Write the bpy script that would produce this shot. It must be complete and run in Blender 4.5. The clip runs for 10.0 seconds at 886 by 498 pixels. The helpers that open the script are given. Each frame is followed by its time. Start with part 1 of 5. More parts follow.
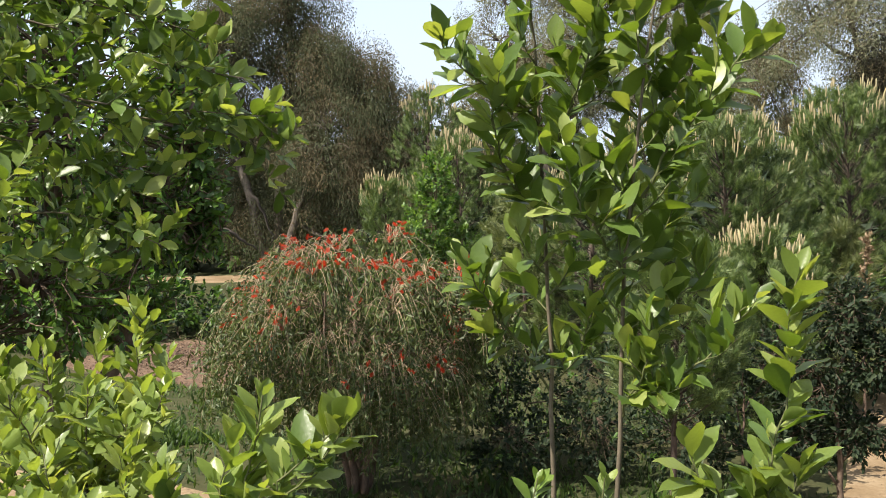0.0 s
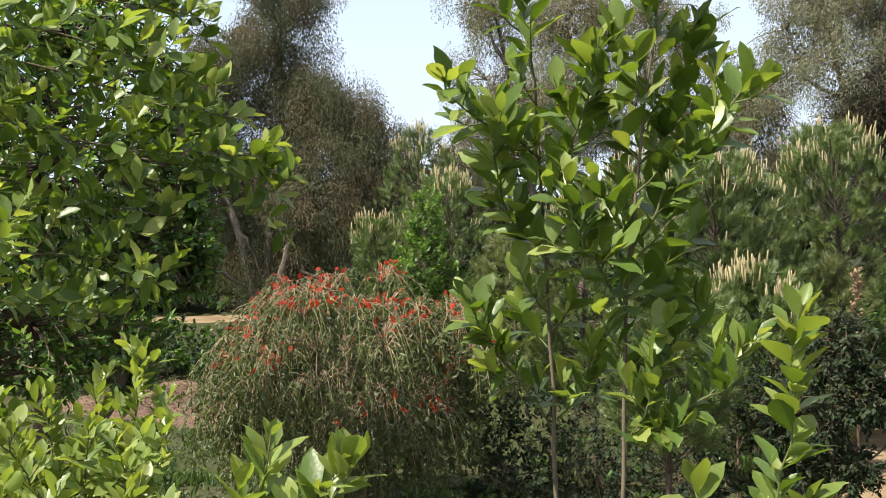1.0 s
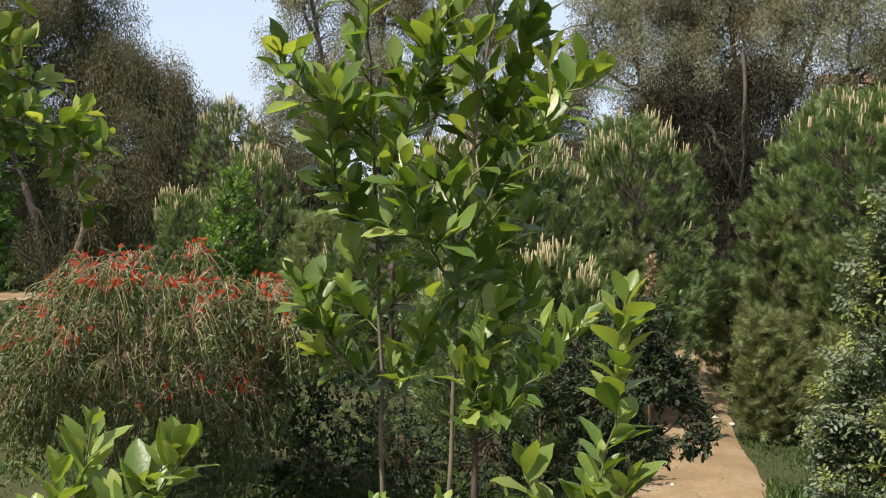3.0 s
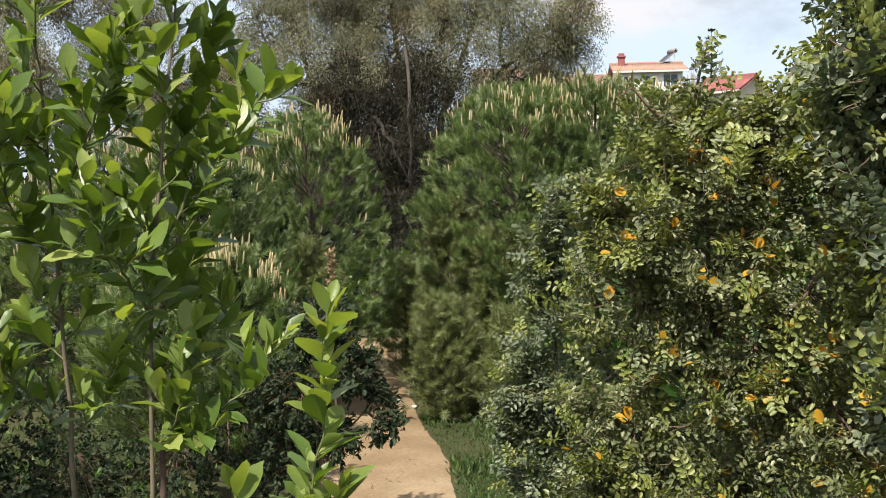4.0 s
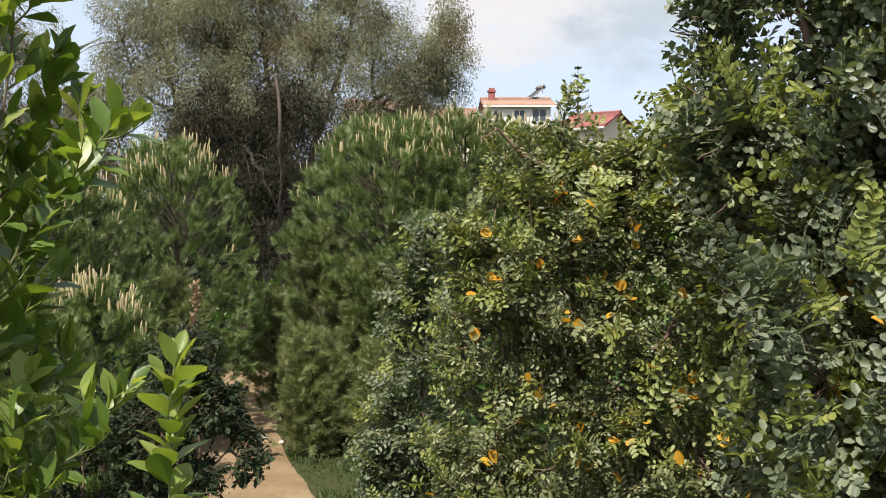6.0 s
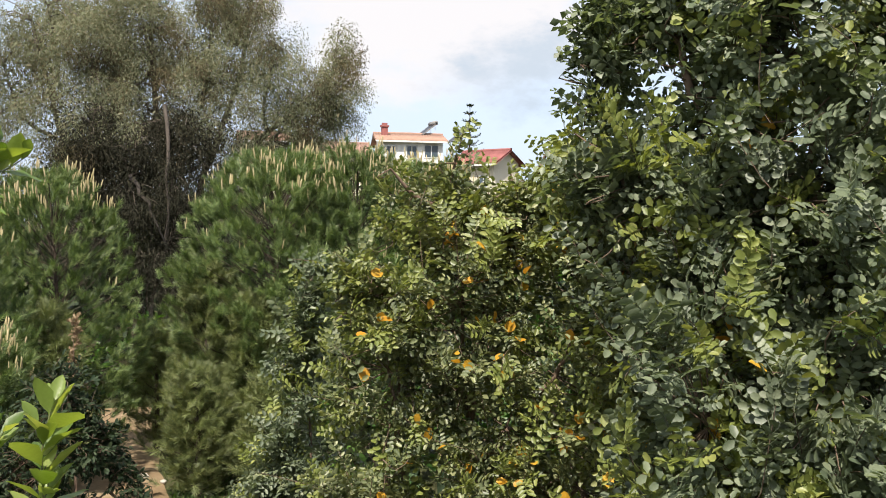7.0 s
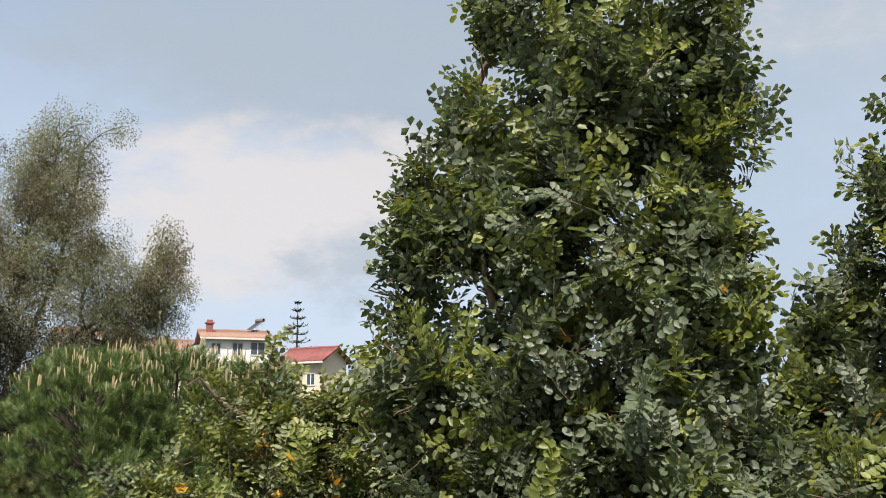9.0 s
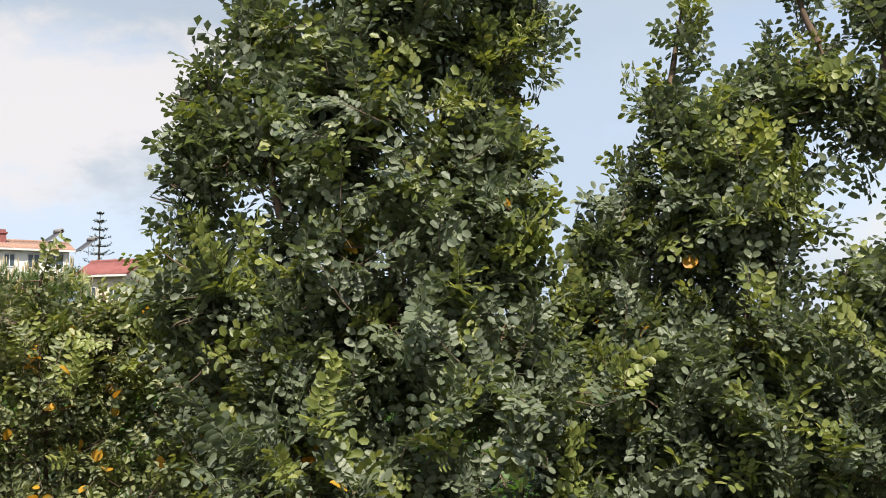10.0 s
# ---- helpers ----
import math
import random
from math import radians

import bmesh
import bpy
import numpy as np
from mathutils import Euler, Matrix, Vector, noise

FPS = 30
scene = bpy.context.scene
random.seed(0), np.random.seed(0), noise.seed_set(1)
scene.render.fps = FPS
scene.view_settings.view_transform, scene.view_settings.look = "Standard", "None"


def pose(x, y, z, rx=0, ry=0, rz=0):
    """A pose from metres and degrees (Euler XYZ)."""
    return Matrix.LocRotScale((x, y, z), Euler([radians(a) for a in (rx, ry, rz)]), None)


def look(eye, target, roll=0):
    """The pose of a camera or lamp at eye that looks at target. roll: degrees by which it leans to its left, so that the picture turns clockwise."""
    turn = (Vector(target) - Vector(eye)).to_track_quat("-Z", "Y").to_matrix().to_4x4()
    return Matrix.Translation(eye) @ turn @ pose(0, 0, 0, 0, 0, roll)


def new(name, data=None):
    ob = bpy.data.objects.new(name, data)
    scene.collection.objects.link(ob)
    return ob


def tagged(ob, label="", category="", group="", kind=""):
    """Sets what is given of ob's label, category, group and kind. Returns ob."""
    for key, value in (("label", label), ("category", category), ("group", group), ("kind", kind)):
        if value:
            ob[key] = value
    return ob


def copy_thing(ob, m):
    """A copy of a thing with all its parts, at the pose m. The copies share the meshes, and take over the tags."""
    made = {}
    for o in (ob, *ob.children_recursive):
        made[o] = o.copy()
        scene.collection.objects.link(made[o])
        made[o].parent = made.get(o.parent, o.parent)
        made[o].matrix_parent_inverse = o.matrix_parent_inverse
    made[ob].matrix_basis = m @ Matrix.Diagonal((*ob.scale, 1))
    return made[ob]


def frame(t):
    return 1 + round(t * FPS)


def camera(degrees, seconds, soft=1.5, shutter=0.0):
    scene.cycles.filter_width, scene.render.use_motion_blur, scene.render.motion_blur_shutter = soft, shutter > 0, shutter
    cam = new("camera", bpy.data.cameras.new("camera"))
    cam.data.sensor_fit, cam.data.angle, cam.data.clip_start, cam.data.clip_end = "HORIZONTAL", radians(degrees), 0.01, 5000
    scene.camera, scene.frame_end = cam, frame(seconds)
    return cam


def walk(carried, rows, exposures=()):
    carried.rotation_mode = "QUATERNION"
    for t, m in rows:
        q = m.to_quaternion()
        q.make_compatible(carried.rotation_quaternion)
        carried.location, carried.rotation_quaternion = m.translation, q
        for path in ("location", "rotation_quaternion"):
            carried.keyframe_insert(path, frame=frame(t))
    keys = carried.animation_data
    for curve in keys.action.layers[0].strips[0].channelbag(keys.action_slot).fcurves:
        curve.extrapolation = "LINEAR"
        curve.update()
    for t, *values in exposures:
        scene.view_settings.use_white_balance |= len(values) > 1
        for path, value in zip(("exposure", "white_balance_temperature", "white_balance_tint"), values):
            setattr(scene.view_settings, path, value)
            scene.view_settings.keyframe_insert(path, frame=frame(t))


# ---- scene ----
cam = camera(46.91, 10.0, soft=1.0)
PATH = [
    (0.0, pose(0.004, 0.000, 5.002, 85.037, 0.670, -0.000)),
    (0.5, pose(-0.021, -0.004, 5.002, 85.271, 0.896, -0.064)),
    (1.0, pose(-0.039, -0.019, 5.005, 87.173, 0.996, -0.630)),
    (1.5, pose(-0.067, 0.033, 5.015, 90.224, 0.678, -1.526)),
    (2.0, pose(-0.079, 0.038, 5.013, 89.380, 0.243, -2.254)),
    (2.2, pose(-0.083, 0.036, 5.009, 88.726, 0.255, -2.728)),
    (3.3, pose(-0.132, 0.056, 5.006, 85.241, -0.663, -16.920)),
    (3.5, pose(-0.148, 0.068, 5.013, 84.955, -0.105, -21.093)),
    (4.0, pose(-0.167, 0.080, 5.060, 85.661, 0.883, -29.502)),
    (4.5, pose(-0.142, 0.076, 5.097, 88.562, -0.587, -33.690)),
    (5.0, pose(-0.140, 0.113, 5.100, 89.138, 0.019, -33.494)),
    (5.2, pose(-0.143, 0.122, 5.101, 88.367, -0.220, -33.182)),
    (6.3, pose(-0.069, 0.158, 5.106, 87.560, -0.108, -38.855)),
    (6.5, pose(-0.071, 0.160, 5.118, 88.107, -0.401, -40.319)),
    (7.0, pose(-0.077, 0.156, 5.132, 89.241, -0.803, -42.737)),
    (7.5, pose(-0.070, 0.138, 5.153, 91.415, -1.479, -46.626)),
    (8.0, pose(-0.106, 0.095, 5.179, 94.534, -0.803, -47.771)),
    (8.5, pose(-0.104, 0.079, 5.189, 97.765, -0.698, -48.703)),
    (9.0, pose(-0.055, 0.067, 5.188, 100.314, -0.044, -52.245)),
    (9.5, pose(0.027, 0.038, 5.165, 97.382, -0.219, -59.817)),
    (10.0, pose(0.042, 0.004, 5.173, 95.628, 0.025, -62.728)),
]
WARMTH, TINT = 6740, 8.5
EXPOSURES = [(0.0, 0.98, WARMTH, TINT), (0.5, 0.98, WARMTH, TINT), (1.0, 0.98, WARMTH, TINT), (1.5, 0.58, WARMTH, TINT), (2.0, 0.50, WARMTH, TINT), (3.5, 0.80, WARMTH, TINT), (4.0, 0.82, WARMTH, TINT), (4.5, 0.98, WARMTH, TINT), (5.0, 0.70, WARMTH, TINT), (6.5, 0.76, WARMTH, TINT), (7.0, 0.84, WARMTH, TINT), (7.5, 0.94, WARMTH, TINT),
             (8.0, 0.70, WARMTH, TINT), (8.5, 0.46, WARMTH, TINT), (9.0, 0.50, WARMTH, TINT), (9.5, 0.60, WARMTH, TINT), (10.0, 0.68, WARMTH, TINT)]
SKY_STRENGTH, SUN_STRENGTH, CLOUD_SHIFT = 0.11, 5.0, (0.61, 0.39, 0.33)
walk(cam, PATH, EXPOSURES)

# ---- light ----
SUN_AZ, SUN_EL = -122.0, 54.0          # degrees: clockwise from +y, above the horizon


def make_world():
    world = bpy.data.worlds.new("sky")
    scene.world = world
    world.use_nodes = True
    nt = world.node_tree
    nt.nodes.clear()
    out = nt.nodes.new("ShaderNodeOutputWorld")
    back = nt.nodes.new("ShaderNodeBackground")
    sky = nt.nodes.new("ShaderNodeTexSky")
    sky.sky_type = "NISHITA"
    sky.sun_disc = False
    sky.sun_elevation, sky.sun_rotation = radians(SUN_EL), radians(SUN_AZ)
    sky.air_density, sky.dust_density, sky.ozone_density = 1.0, 3.5, 1.0
    coord = nt.nodes.new("ShaderNodeTexCoord")
    stretch = nt.nodes.new("ShaderNodeMapping")
    stretch.inputs["Scale"].default_value = (1.0, 1.0, 2.2)
    stretch.inputs["Location"].default_value = CLOUD_SHIFT
    cloud = nt.nodes.new("ShaderNodeTexNoise")
    cloud.inputs["Scale"].default_value = 1.9
    cloud.inputs["Detail"].default_value = 7.0
    cloud.inputs["Roughness"].default_value = 0.52
    cover = nt.nodes.new("ShaderNodeValToRGB")
    cover.color_ramp.elements[0].position, cover.color_ramp.elements[1].position = 0.45, 0.57
    tone = nt.nodes.new("ShaderNodeTexNoise")
    tone.inputs["Scale"].default_value = 2.6
    tone.inputs["Detail"].default_value = 3.0
    shade = nt.nodes.new("ShaderNodeValToRGB")
    shade.color_ramp.elements[0].position, shade.color_ramp.elements[1].position = 0.40, 0.58
    shade.color_ramp.elements[0].color = (3.9, 4.25, 4.8, 1)
    shade.color_ramp.elements[1].color = (5.1, 5.15, 5.3, 1)
    mix = nt.nodes.new("ShaderNodeMixRGB")
    link = nt.links.new
    link(coord.outputs["Generated"], stretch.inputs["Vector"])
    link(stretch.outputs["Vector"], cloud.inputs["Vector"])
    link(stretch.outputs["Vector"], tone.inputs["Vector"])
    link(cloud.outputs["Fac"], cover.inputs["Fac"])
    link(tone.outputs["Fac"], shade.inputs["Fac"])
    def math_node(op, a, b=None, c=None):
        node = nt.nodes.new("ShaderNodeMath")
        node.operation = op
        for k, val in enumerate((a, b, c)):
            if val is not None:
                if isinstance(val, (int, float)):
                    node.inputs[k].default_value = val
                else:
                    link(val, node.inputs[k])
        return node.outputs[0]

    def ease(val, lo, hi):
        node = nt.nodes.new("ShaderNodeMapRange")
        node.interpolation_type = "SMOOTHSTEP"
        node.inputs["From Min"].default_value, node.inputs["From Max"].default_value = lo, hi
        link(val, node.inputs["Value"])
        return node.outputs["Result"]

    def over(below, colour, fac):
        node = nt.nodes.new("ShaderNodeMixRGB")
        link(below, node.inputs["Color1"])
        node.inputs["Color2"].default_value = (*colour, 1)
        link(fac, node.inputs["Fac"])
        return node.outputs["Color"]

    xyz = nt.nodes.new("ShaderNodeSeparateXYZ")
    link(coord.outputs["Generated"], xyz.inputs[0])
    bearing = math_node("ARCTAN2", xyz.outputs["X"], xyz.outputs["Y"])
    height = math_node("ARCSINE", xyz.outputs["Z"])
    wisp = nt.nodes.new("ShaderNodeTexNoise")
    wisp.inputs["Scale"].default_value, wisp.inputs["Detail"].default_value, wisp.inputs["Roughness"].default_value = 9.0, 9.0, 0.62
    flat = nt.nodes.new("ShaderNodeMapping")
    flat.inputs["Scale"].default_value = (1.0, 1.0, 2.0)
    link(coord.outputs["Generated"], flat.inputs["Vector"])
    link(flat.outputs["Vector"], wisp.inputs["Vector"])
    ragged = math_node("SUBTRACT", wisp.outputs["Fac"], 0.5)

    def bank(az, el, wide, high, rough):
        """A ragged-edged cloud round a bearing and height in degrees."""
        u = math_node("DIVIDE", math_node("SUBTRACT", bearing, radians(az)), radians(wide))
        v = math_node("DIVIDE", math_node("SUBTRACT", height, radians(el)), radians(high))
        q = math_node("ADD", math_node("MULTIPLY", u, u), math_node("MULTIPLY", v, v))
        return math_node("MULTIPLY_ADD", ragged, rough, q)

    haze = nt.nodes.new("ShaderNodeMixRGB")
    haze.inputs["Color2"].default_value = (4.4, 5.2, 6.6, 1)
    link(math_node("MULTIPLY_ADD", ease(height, 0.0, 0.5), -0.5, 0.85), haze.inputs["Fac"])
    link(sky.outputs["Color"], haze.inputs["Color1"])
    # broken cloud overhead and behind, a grey deck and a white bank over the hill, clear air between
    link(haze.outputs["Color"], mix.inputs["Color1"])
    link(shade.outputs["Color"], mix.inputs["Color2"])
    open_air = math_node("SUBTRACT", 1.0, math_node("MULTIPLY", ease(bank(25, 8, 52, 24, 0.6), 1.2, 0.6), 0.9))
    link(math_node("MULTIPLY", cover.outputs["Color"], open_air), mix.inputs["Fac"])
    tone_1 = over(mix.outputs["Color"], (2.9, 3.4, 4.1), math_node("MULTIPLY", ease(bank(54, 20.5, 24, 5.5, 3.0), 1.7, 0.1), 0.9))
    tone_2 = over(tone_1, (5.1, 4.95, 5.15), math_node("MULTIPLY", ease(bank(43.0, 12.4, 11.0, 4.6, 4.0), 1.7, 0.2), 0.9))
    tone_3 = over(tone_2, (3.0, 3.6, 4.4), math_node("MULTIPLY", ease(bank(48.0, 9.2, 5.5, 2.6, 6.5), 1.5, -0.2), 0.8))
    tone_4 = over(tone_3, (3.2, 3.9, 4.9), math_node("MULTIPLY", ease(bank(70, 12, 12, 10, 3.0), 1.7, 0.1), 0.7))
    link(tone_4, back.inputs["Color"])
    back.inputs["Strength"].default_value = SKY_STRENGTH
    link(back.outputs["Background"], out.inputs["Surface"])


make_world()
sun = new("sun", bpy.data.lights.new("sun", "SUN"))
sun.data.energy, sun.data.angle, sun.data.color = SUN_STRENGTH, radians(0.55), (1.0, 0.94, 0.84)
_a, _e = radians(SUN_AZ), radians(SUN_EL)
sun.matrix_world = look((math.sin(_a) * math.cos(_e) * 60, math.cos(_a) * math.cos(_e) * 60, math.sin(_e) * 60 + 5), (0, 0, 5))


# ---- materials ----
def nodes_of(name):
    m = bpy.data.materials.new(name)
    m.use_nodes = True
    nt = m.node_tree
    nt.nodes.clear()
    return m, nt, nt.nodes.new("ShaderNodeOutputMaterial")


def ramp_node(nt, stops):
    r = nt.nodes.new("ShaderNodeValToRGB")
    els = r.color_ramp.elements
    while len(els) < len(stops):
        els.new(0.5)
    for el, (p, c) in zip(els, stops):
        el.position, el.color = p, (*c, 1)
    return r


LEAF_TONE = 0.82


def leaf_material(name, stops, glow, rough=0.45, trans=0.35, patch=0.35, patch_scale=2.0, spec=0.5):
    """A leaf: colour by piece, soft patches over the crown, light passing through, a waxy face."""
    m, nt, out = nodes_of(name)
    link = nt.links.new
    info, geo, coord = nt.nodes.new("ShaderNodeObjectInfo"), nt.nodes.new("ShaderNodeNewGeometry"), nt.nodes.new("ShaderNodeTexCoord")
    add = nt.nodes.new("ShaderNodeMath")
    add.operation = "ADD"
    link(info.outputs["Random"], add.inputs[0])
    link(geo.outputs["Random Per Island"], add.inputs[1])
    frac = nt.nodes.new("ShaderNodeMath")
    frac.operation = "FRACT"
    link(add.outputs[0], frac.inputs[0])
    ramp = ramp_node(nt, [(p, tuple(LEAF_TONE * k for k in c)) for p, c in stops])
    link(frac.outputs[0], ramp.inputs["Fac"])
    big = nt.nodes.new("ShaderNodeTexNoise")
    big.inputs["Scale"].default_value = patch_scale
    big.inputs["Detail"].default_value = 2.0
    link(geo.outputs["Position"], big.inputs["Vector"])
    fine = nt.nodes.new("ShaderNodeTexNoise")
    fine.inputs["Scale"].default_value = 90.0
    fine.inputs["Detail"].default_value = 2.0
    link(geo.outputs["Position"], fine.inputs["Vector"])
    both = nt.nodes.new("ShaderNodeMath")
    both.operation = "MULTIPLY_ADD"
    both.inputs[1].default_value = 0.35
    link(fine.outputs["Fac"], both.inputs[0])
    link(big.outputs["Fac"], both.inputs[2])
    hsv = nt.nodes.new("ShaderNodeHueSaturation")
    val = nt.nodes.new("ShaderNodeMapRange")
    val.inputs["From Min"].default_value, val.inputs["From Max"].default_value = 0.4, 0.95
    val.inputs["To Min"].default_value, val.inputs["To Max"].default_value = 1 - patch, 1 + patch
    link(both.outputs[0], val.inputs["Value"])
    link(val.outputs["Result"], hsv.inputs["Value"])
    link(ramp.outputs["Color"], hsv.inputs["Color"])
    bsdf = nt.nodes.new("ShaderNodeBsdfPrincipled")
    bsdf.inputs["Roughness"].default_value = rough
    bsdf.inputs["Specular IOR Level"].default_value = spec
    link(hsv.outputs["Color"], bsdf.inputs["Base Color"])
    bump = nt.nodes.new("ShaderNodeBump")
    bump.inputs["Strength"].default_value = 0.25
    bump.inputs["Distance"].default_value = 0.004
    link(fine.outputs["Fac"], bump.inputs["Height"])
    link(bump.outputs["Normal"], bsdf.inputs["Normal"])
    tint = nt.nodes.new("ShaderNodeMixRGB")
    tint.blend_type = "MULTIPLY"
    tint.inputs["Fac"].default_value = 1.0
    tint.inputs["Color2"].default_value = (*glow, 1)
    link(hsv.outputs["Color"], tint.inputs["Color1"])
    tr = nt.nodes.new("ShaderNodeBsdfTranslucent")
    link(tint.outputs["Color"], tr.inputs["Color"])
    mix = nt.nodes.new("ShaderNodeMixShader")
    mix.inputs["Fac"].default_value = trans
    link(bsdf.outputs["BSDF"], mix.inputs[1])
    link(tr.outputs["BSDF"], mix.inputs[2])
    link(mix.outputs["Shader"], out.inputs["Surface"])
    return m


def rough_material(name, stops, scale=6.0, rough=0.9, bump_d=0.01, stretch=(1, 1, 1), fine=60.0, spec=0.3):
    """Bark, soil, plaster and the like: two noises for the colour, both in the relief."""
    m, nt, out = nodes_of(name)
    link = nt.links.new
    geo = nt.nodes.new("ShaderNodeNewGeometry")
    mapping = nt.nodes.new("ShaderNodeMapping")
    mapping.inputs["Scale"].default_value = stretch
    link(geo.outputs["Position"], mapping.inputs["Vector"])
    a, b = nt.nodes.new("ShaderNodeTexNoise"), nt.nodes.new("ShaderNodeTexNoise")
    a.inputs["Scale"].default_value, b.inputs["Scale"].default_value = scale, fine
    a.inputs["Detail"].default_value, b.inputs["Detail"].default_value = 6.0, 4.0
    link(mapping.outputs["Vector"], a.inputs["Vector"])
    link(mapping.outputs["Vector"], b.inputs["Vector"])
    mix = nt.nodes.new("ShaderNodeMath")
    mix.operation = "MULTIPLY_ADD"
    mix.inputs[1].default_value = 0.45
    link(b.outputs["Fac"], mix.inputs[0])
    link(a.outputs["Fac"], mix.inputs[2])
    ramp = ramp_node(nt, stops)
    link(mix.outputs[0], ramp.inputs["Fac"])
    bsdf = nt.nodes.new("ShaderNodeBsdfPrincipled")
    bsdf.inputs["Roughness"].default_value = rough
    bsdf.inputs["Specular IOR Level"].default_value = spec
    link(ramp.outputs["Color"], bsdf.inputs["Base Color"])
    bump = nt.nodes.new("ShaderNodeBump")
    bump.inputs["Strength"].default_value = 0.8
    bump.inputs["Distance"].default_value = bump_d
    link(mix.outputs[0], bump.inputs["Height"])
    link(bump.outputs["Normal"], bsdf.inputs["Normal"])
    link(bsdf.outputs["BSDF"], out.inputs["Surface"])
    return m


def glass_material(name):
    m, nt, out = nodes_of(name)
    bsdf = nt.nodes.new("ShaderNodeBsdfPrincipled")
    bsdf.inputs["Base Color"].default_value = (0.05, 0.07, 0.09, 1)
    bsdf.inputs["Roughness"].default_value = 0.06
    nt.links.new(bsdf.outputs["BSDF"], out.inputs["Surface"])
    return m


LAUREL_OLD = leaf_material("laurel_leaf", [(0.0, (0.062, 0.108, 0.022)), (0.5, (0.100, 0.165, 0.032)), (1.0, (0.152, 0.226, 0.046))], (2.3, 2.2, 0.8), 0.42, 0.32, 0.22)
LAUREL_NEW = leaf_material("laurel_young_leaf", [(0.0, (0.160, 0.228, 0.056)), (0.6, (0.230, 0.305, 0.076)), (1.0, (0.330, 0.385, 0.115))], (1.9, 1.8, 0.7), 0.38, 0.40, 0.18)
CAROB_OLD = leaf_material("carob_leaf", [(0.0, (0.082, 0.108, 0.066)), (0.55, (0.132, 0.162, 0.102)), (1.0, (0.212, 0.242, 0.156))], (1.7, 1.8, 0.8), 0.50, 0.28, 0.30, spec=0.5)
# Olive leaf of the rounded carob; its sunlit brightness is put into the stops.
CAROB_LIT_OLIVE = leaf_material("lit_olive_carob_leaf", [(0.0, (0.070, 0.092, 0.042)), (0.55, (0.136, 0.160, 0.072)), (1.0, (0.265, 0.275, 0.136))], (2.0, 2.0, 0.7), 0.46, 0.22, 0.40, spec=0.55)
CAROB_NEW = leaf_material("carob_young_leaf", [(0.0, (0.145, 0.180, 0.050)), (0.6, (0.210, 0.245, 0.068)), (1.0, (0.285, 0.300, 0.095))], (1.85, 1.8, 0.9), 0.45, 0.32, 0.22)
CAROB_YELLOW = leaf_material("yellowed_leaf", [(0.0, (0.55, 0.26, 0.02)), (1.0, (0.70, 0.42, 0.05))], (1.4, 1.2, 0.8), 0.5, 0.35, 0.15)
OAK_LEAF = leaf_material("broad_leaf", [(0.0, (0.035, 0.080, 0.018)), (0.5, (0.060, 0.130, 0.026)), (1.0, (0.110, 0.190, 0.040))], (2.4, 2.5, 1.0), 0.42, 0.32, 0.35)
BRIGHT_LEAF = leaf_material("fresh_leaf", [(0.0, (0.075, 0.150, 0.028)), (1.0, (0.170, 0.270, 0.055))], (2.2, 2.2, 1.0), 0.45, 0.36, 0.2)
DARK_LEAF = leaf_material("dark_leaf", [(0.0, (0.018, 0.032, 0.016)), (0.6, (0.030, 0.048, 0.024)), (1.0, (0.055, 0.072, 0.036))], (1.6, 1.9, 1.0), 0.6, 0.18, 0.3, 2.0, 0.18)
EUC_LEAF = leaf_material("eucalyptus_leaf", [(0.0, (0.165, 0.182, 0.112)), (0.45, (0.220, 0.234, 0.148)), (0.8, (0.280, 0.282, 0.192)), (1.0, (0.250, 0.205, 0.130))], (1.5, 1.5, 0.9), 0.75, 0.25, 0.35, 0.5, 0.2)
# Darker copy of the eucalyptus leaf, with the shade on two trees in it.
EUC_SHADED = leaf_material("shaded_eucalyptus_leaf", [(0.0, (0.074, 0.088, 0.048)), (0.5, (0.095, 0.108, 0.062)), (0.85, (0.120, 0.130, 0.080)), (1.0, (0.130, 0.106, 0.064))], (1.5, 1.5, 0.9), 0.8, 0.25, 0.35, 0.5, 0.15)
EUC_BROWN = leaf_material("rusty_eucalyptus_leaf", [(0.0, (0.100, 0.090, 0.054)), (0.5, (0.132, 0.112, 0.068)), (1.0, (0.180, 0.140, 0.086))], (1.5, 1.4, 0.9), 0.8, 0.25, 0.35, 0.5, 0.2)
# Near-black brown: the shade between the pines is put into this leaf.
EUC_SHADE_BROWN = leaf_material("shade_brown_leaf", [(0.0, (0.034, 0.035, 0.024)), (0.6, (0.043, 0.042, 0.029)), (1.0, (0.058, 0.052, 0.038))], (1.3, 1.2, 0.9), 0.85, 0.12, 0.3, 0.5, 0.1)
PINE_NEEDLE = leaf_material("pine_needle", [(0.0, (0.060, 0.100, 0.032)), (0.5, (0.118, 0.172, 0.056)), (1.0, (0.215, 0.262, 0.098))], (1.7, 1.9, 0.9), 0.5, 0.22, 0.3, 0.8)
PINE_PALE = leaf_material("olive_pine_needle", [(0.0, (0.092, 0.118, 0.042)), (0.5, (0.150, 0.182, 0.066)), (1.0, (0.230, 0.246, 0.100))], (1.7, 1.8, 0.9), 0.5, 0.22, 0.3, 0.8)
CANDLE = leaf_material("pine_candle", [(0.0, (0.36, 0.30, 0.15)), (1.0, (0.56, 0.47, 0.28))], (1.2, 1.1, 0.9), 0.7, 0.1, 0.15)
BRUSH_LEAF = leaf_material("bottlebrush_leaf", [(0.0, (0.036, 0.060, 0.015)), (0.5, (0.070, 0.104, 0.026)), (1.0, (0.140, 0.170, 0.050))], (1.6, 1.6, 0.8), 0.5, 0.25, 0.25)
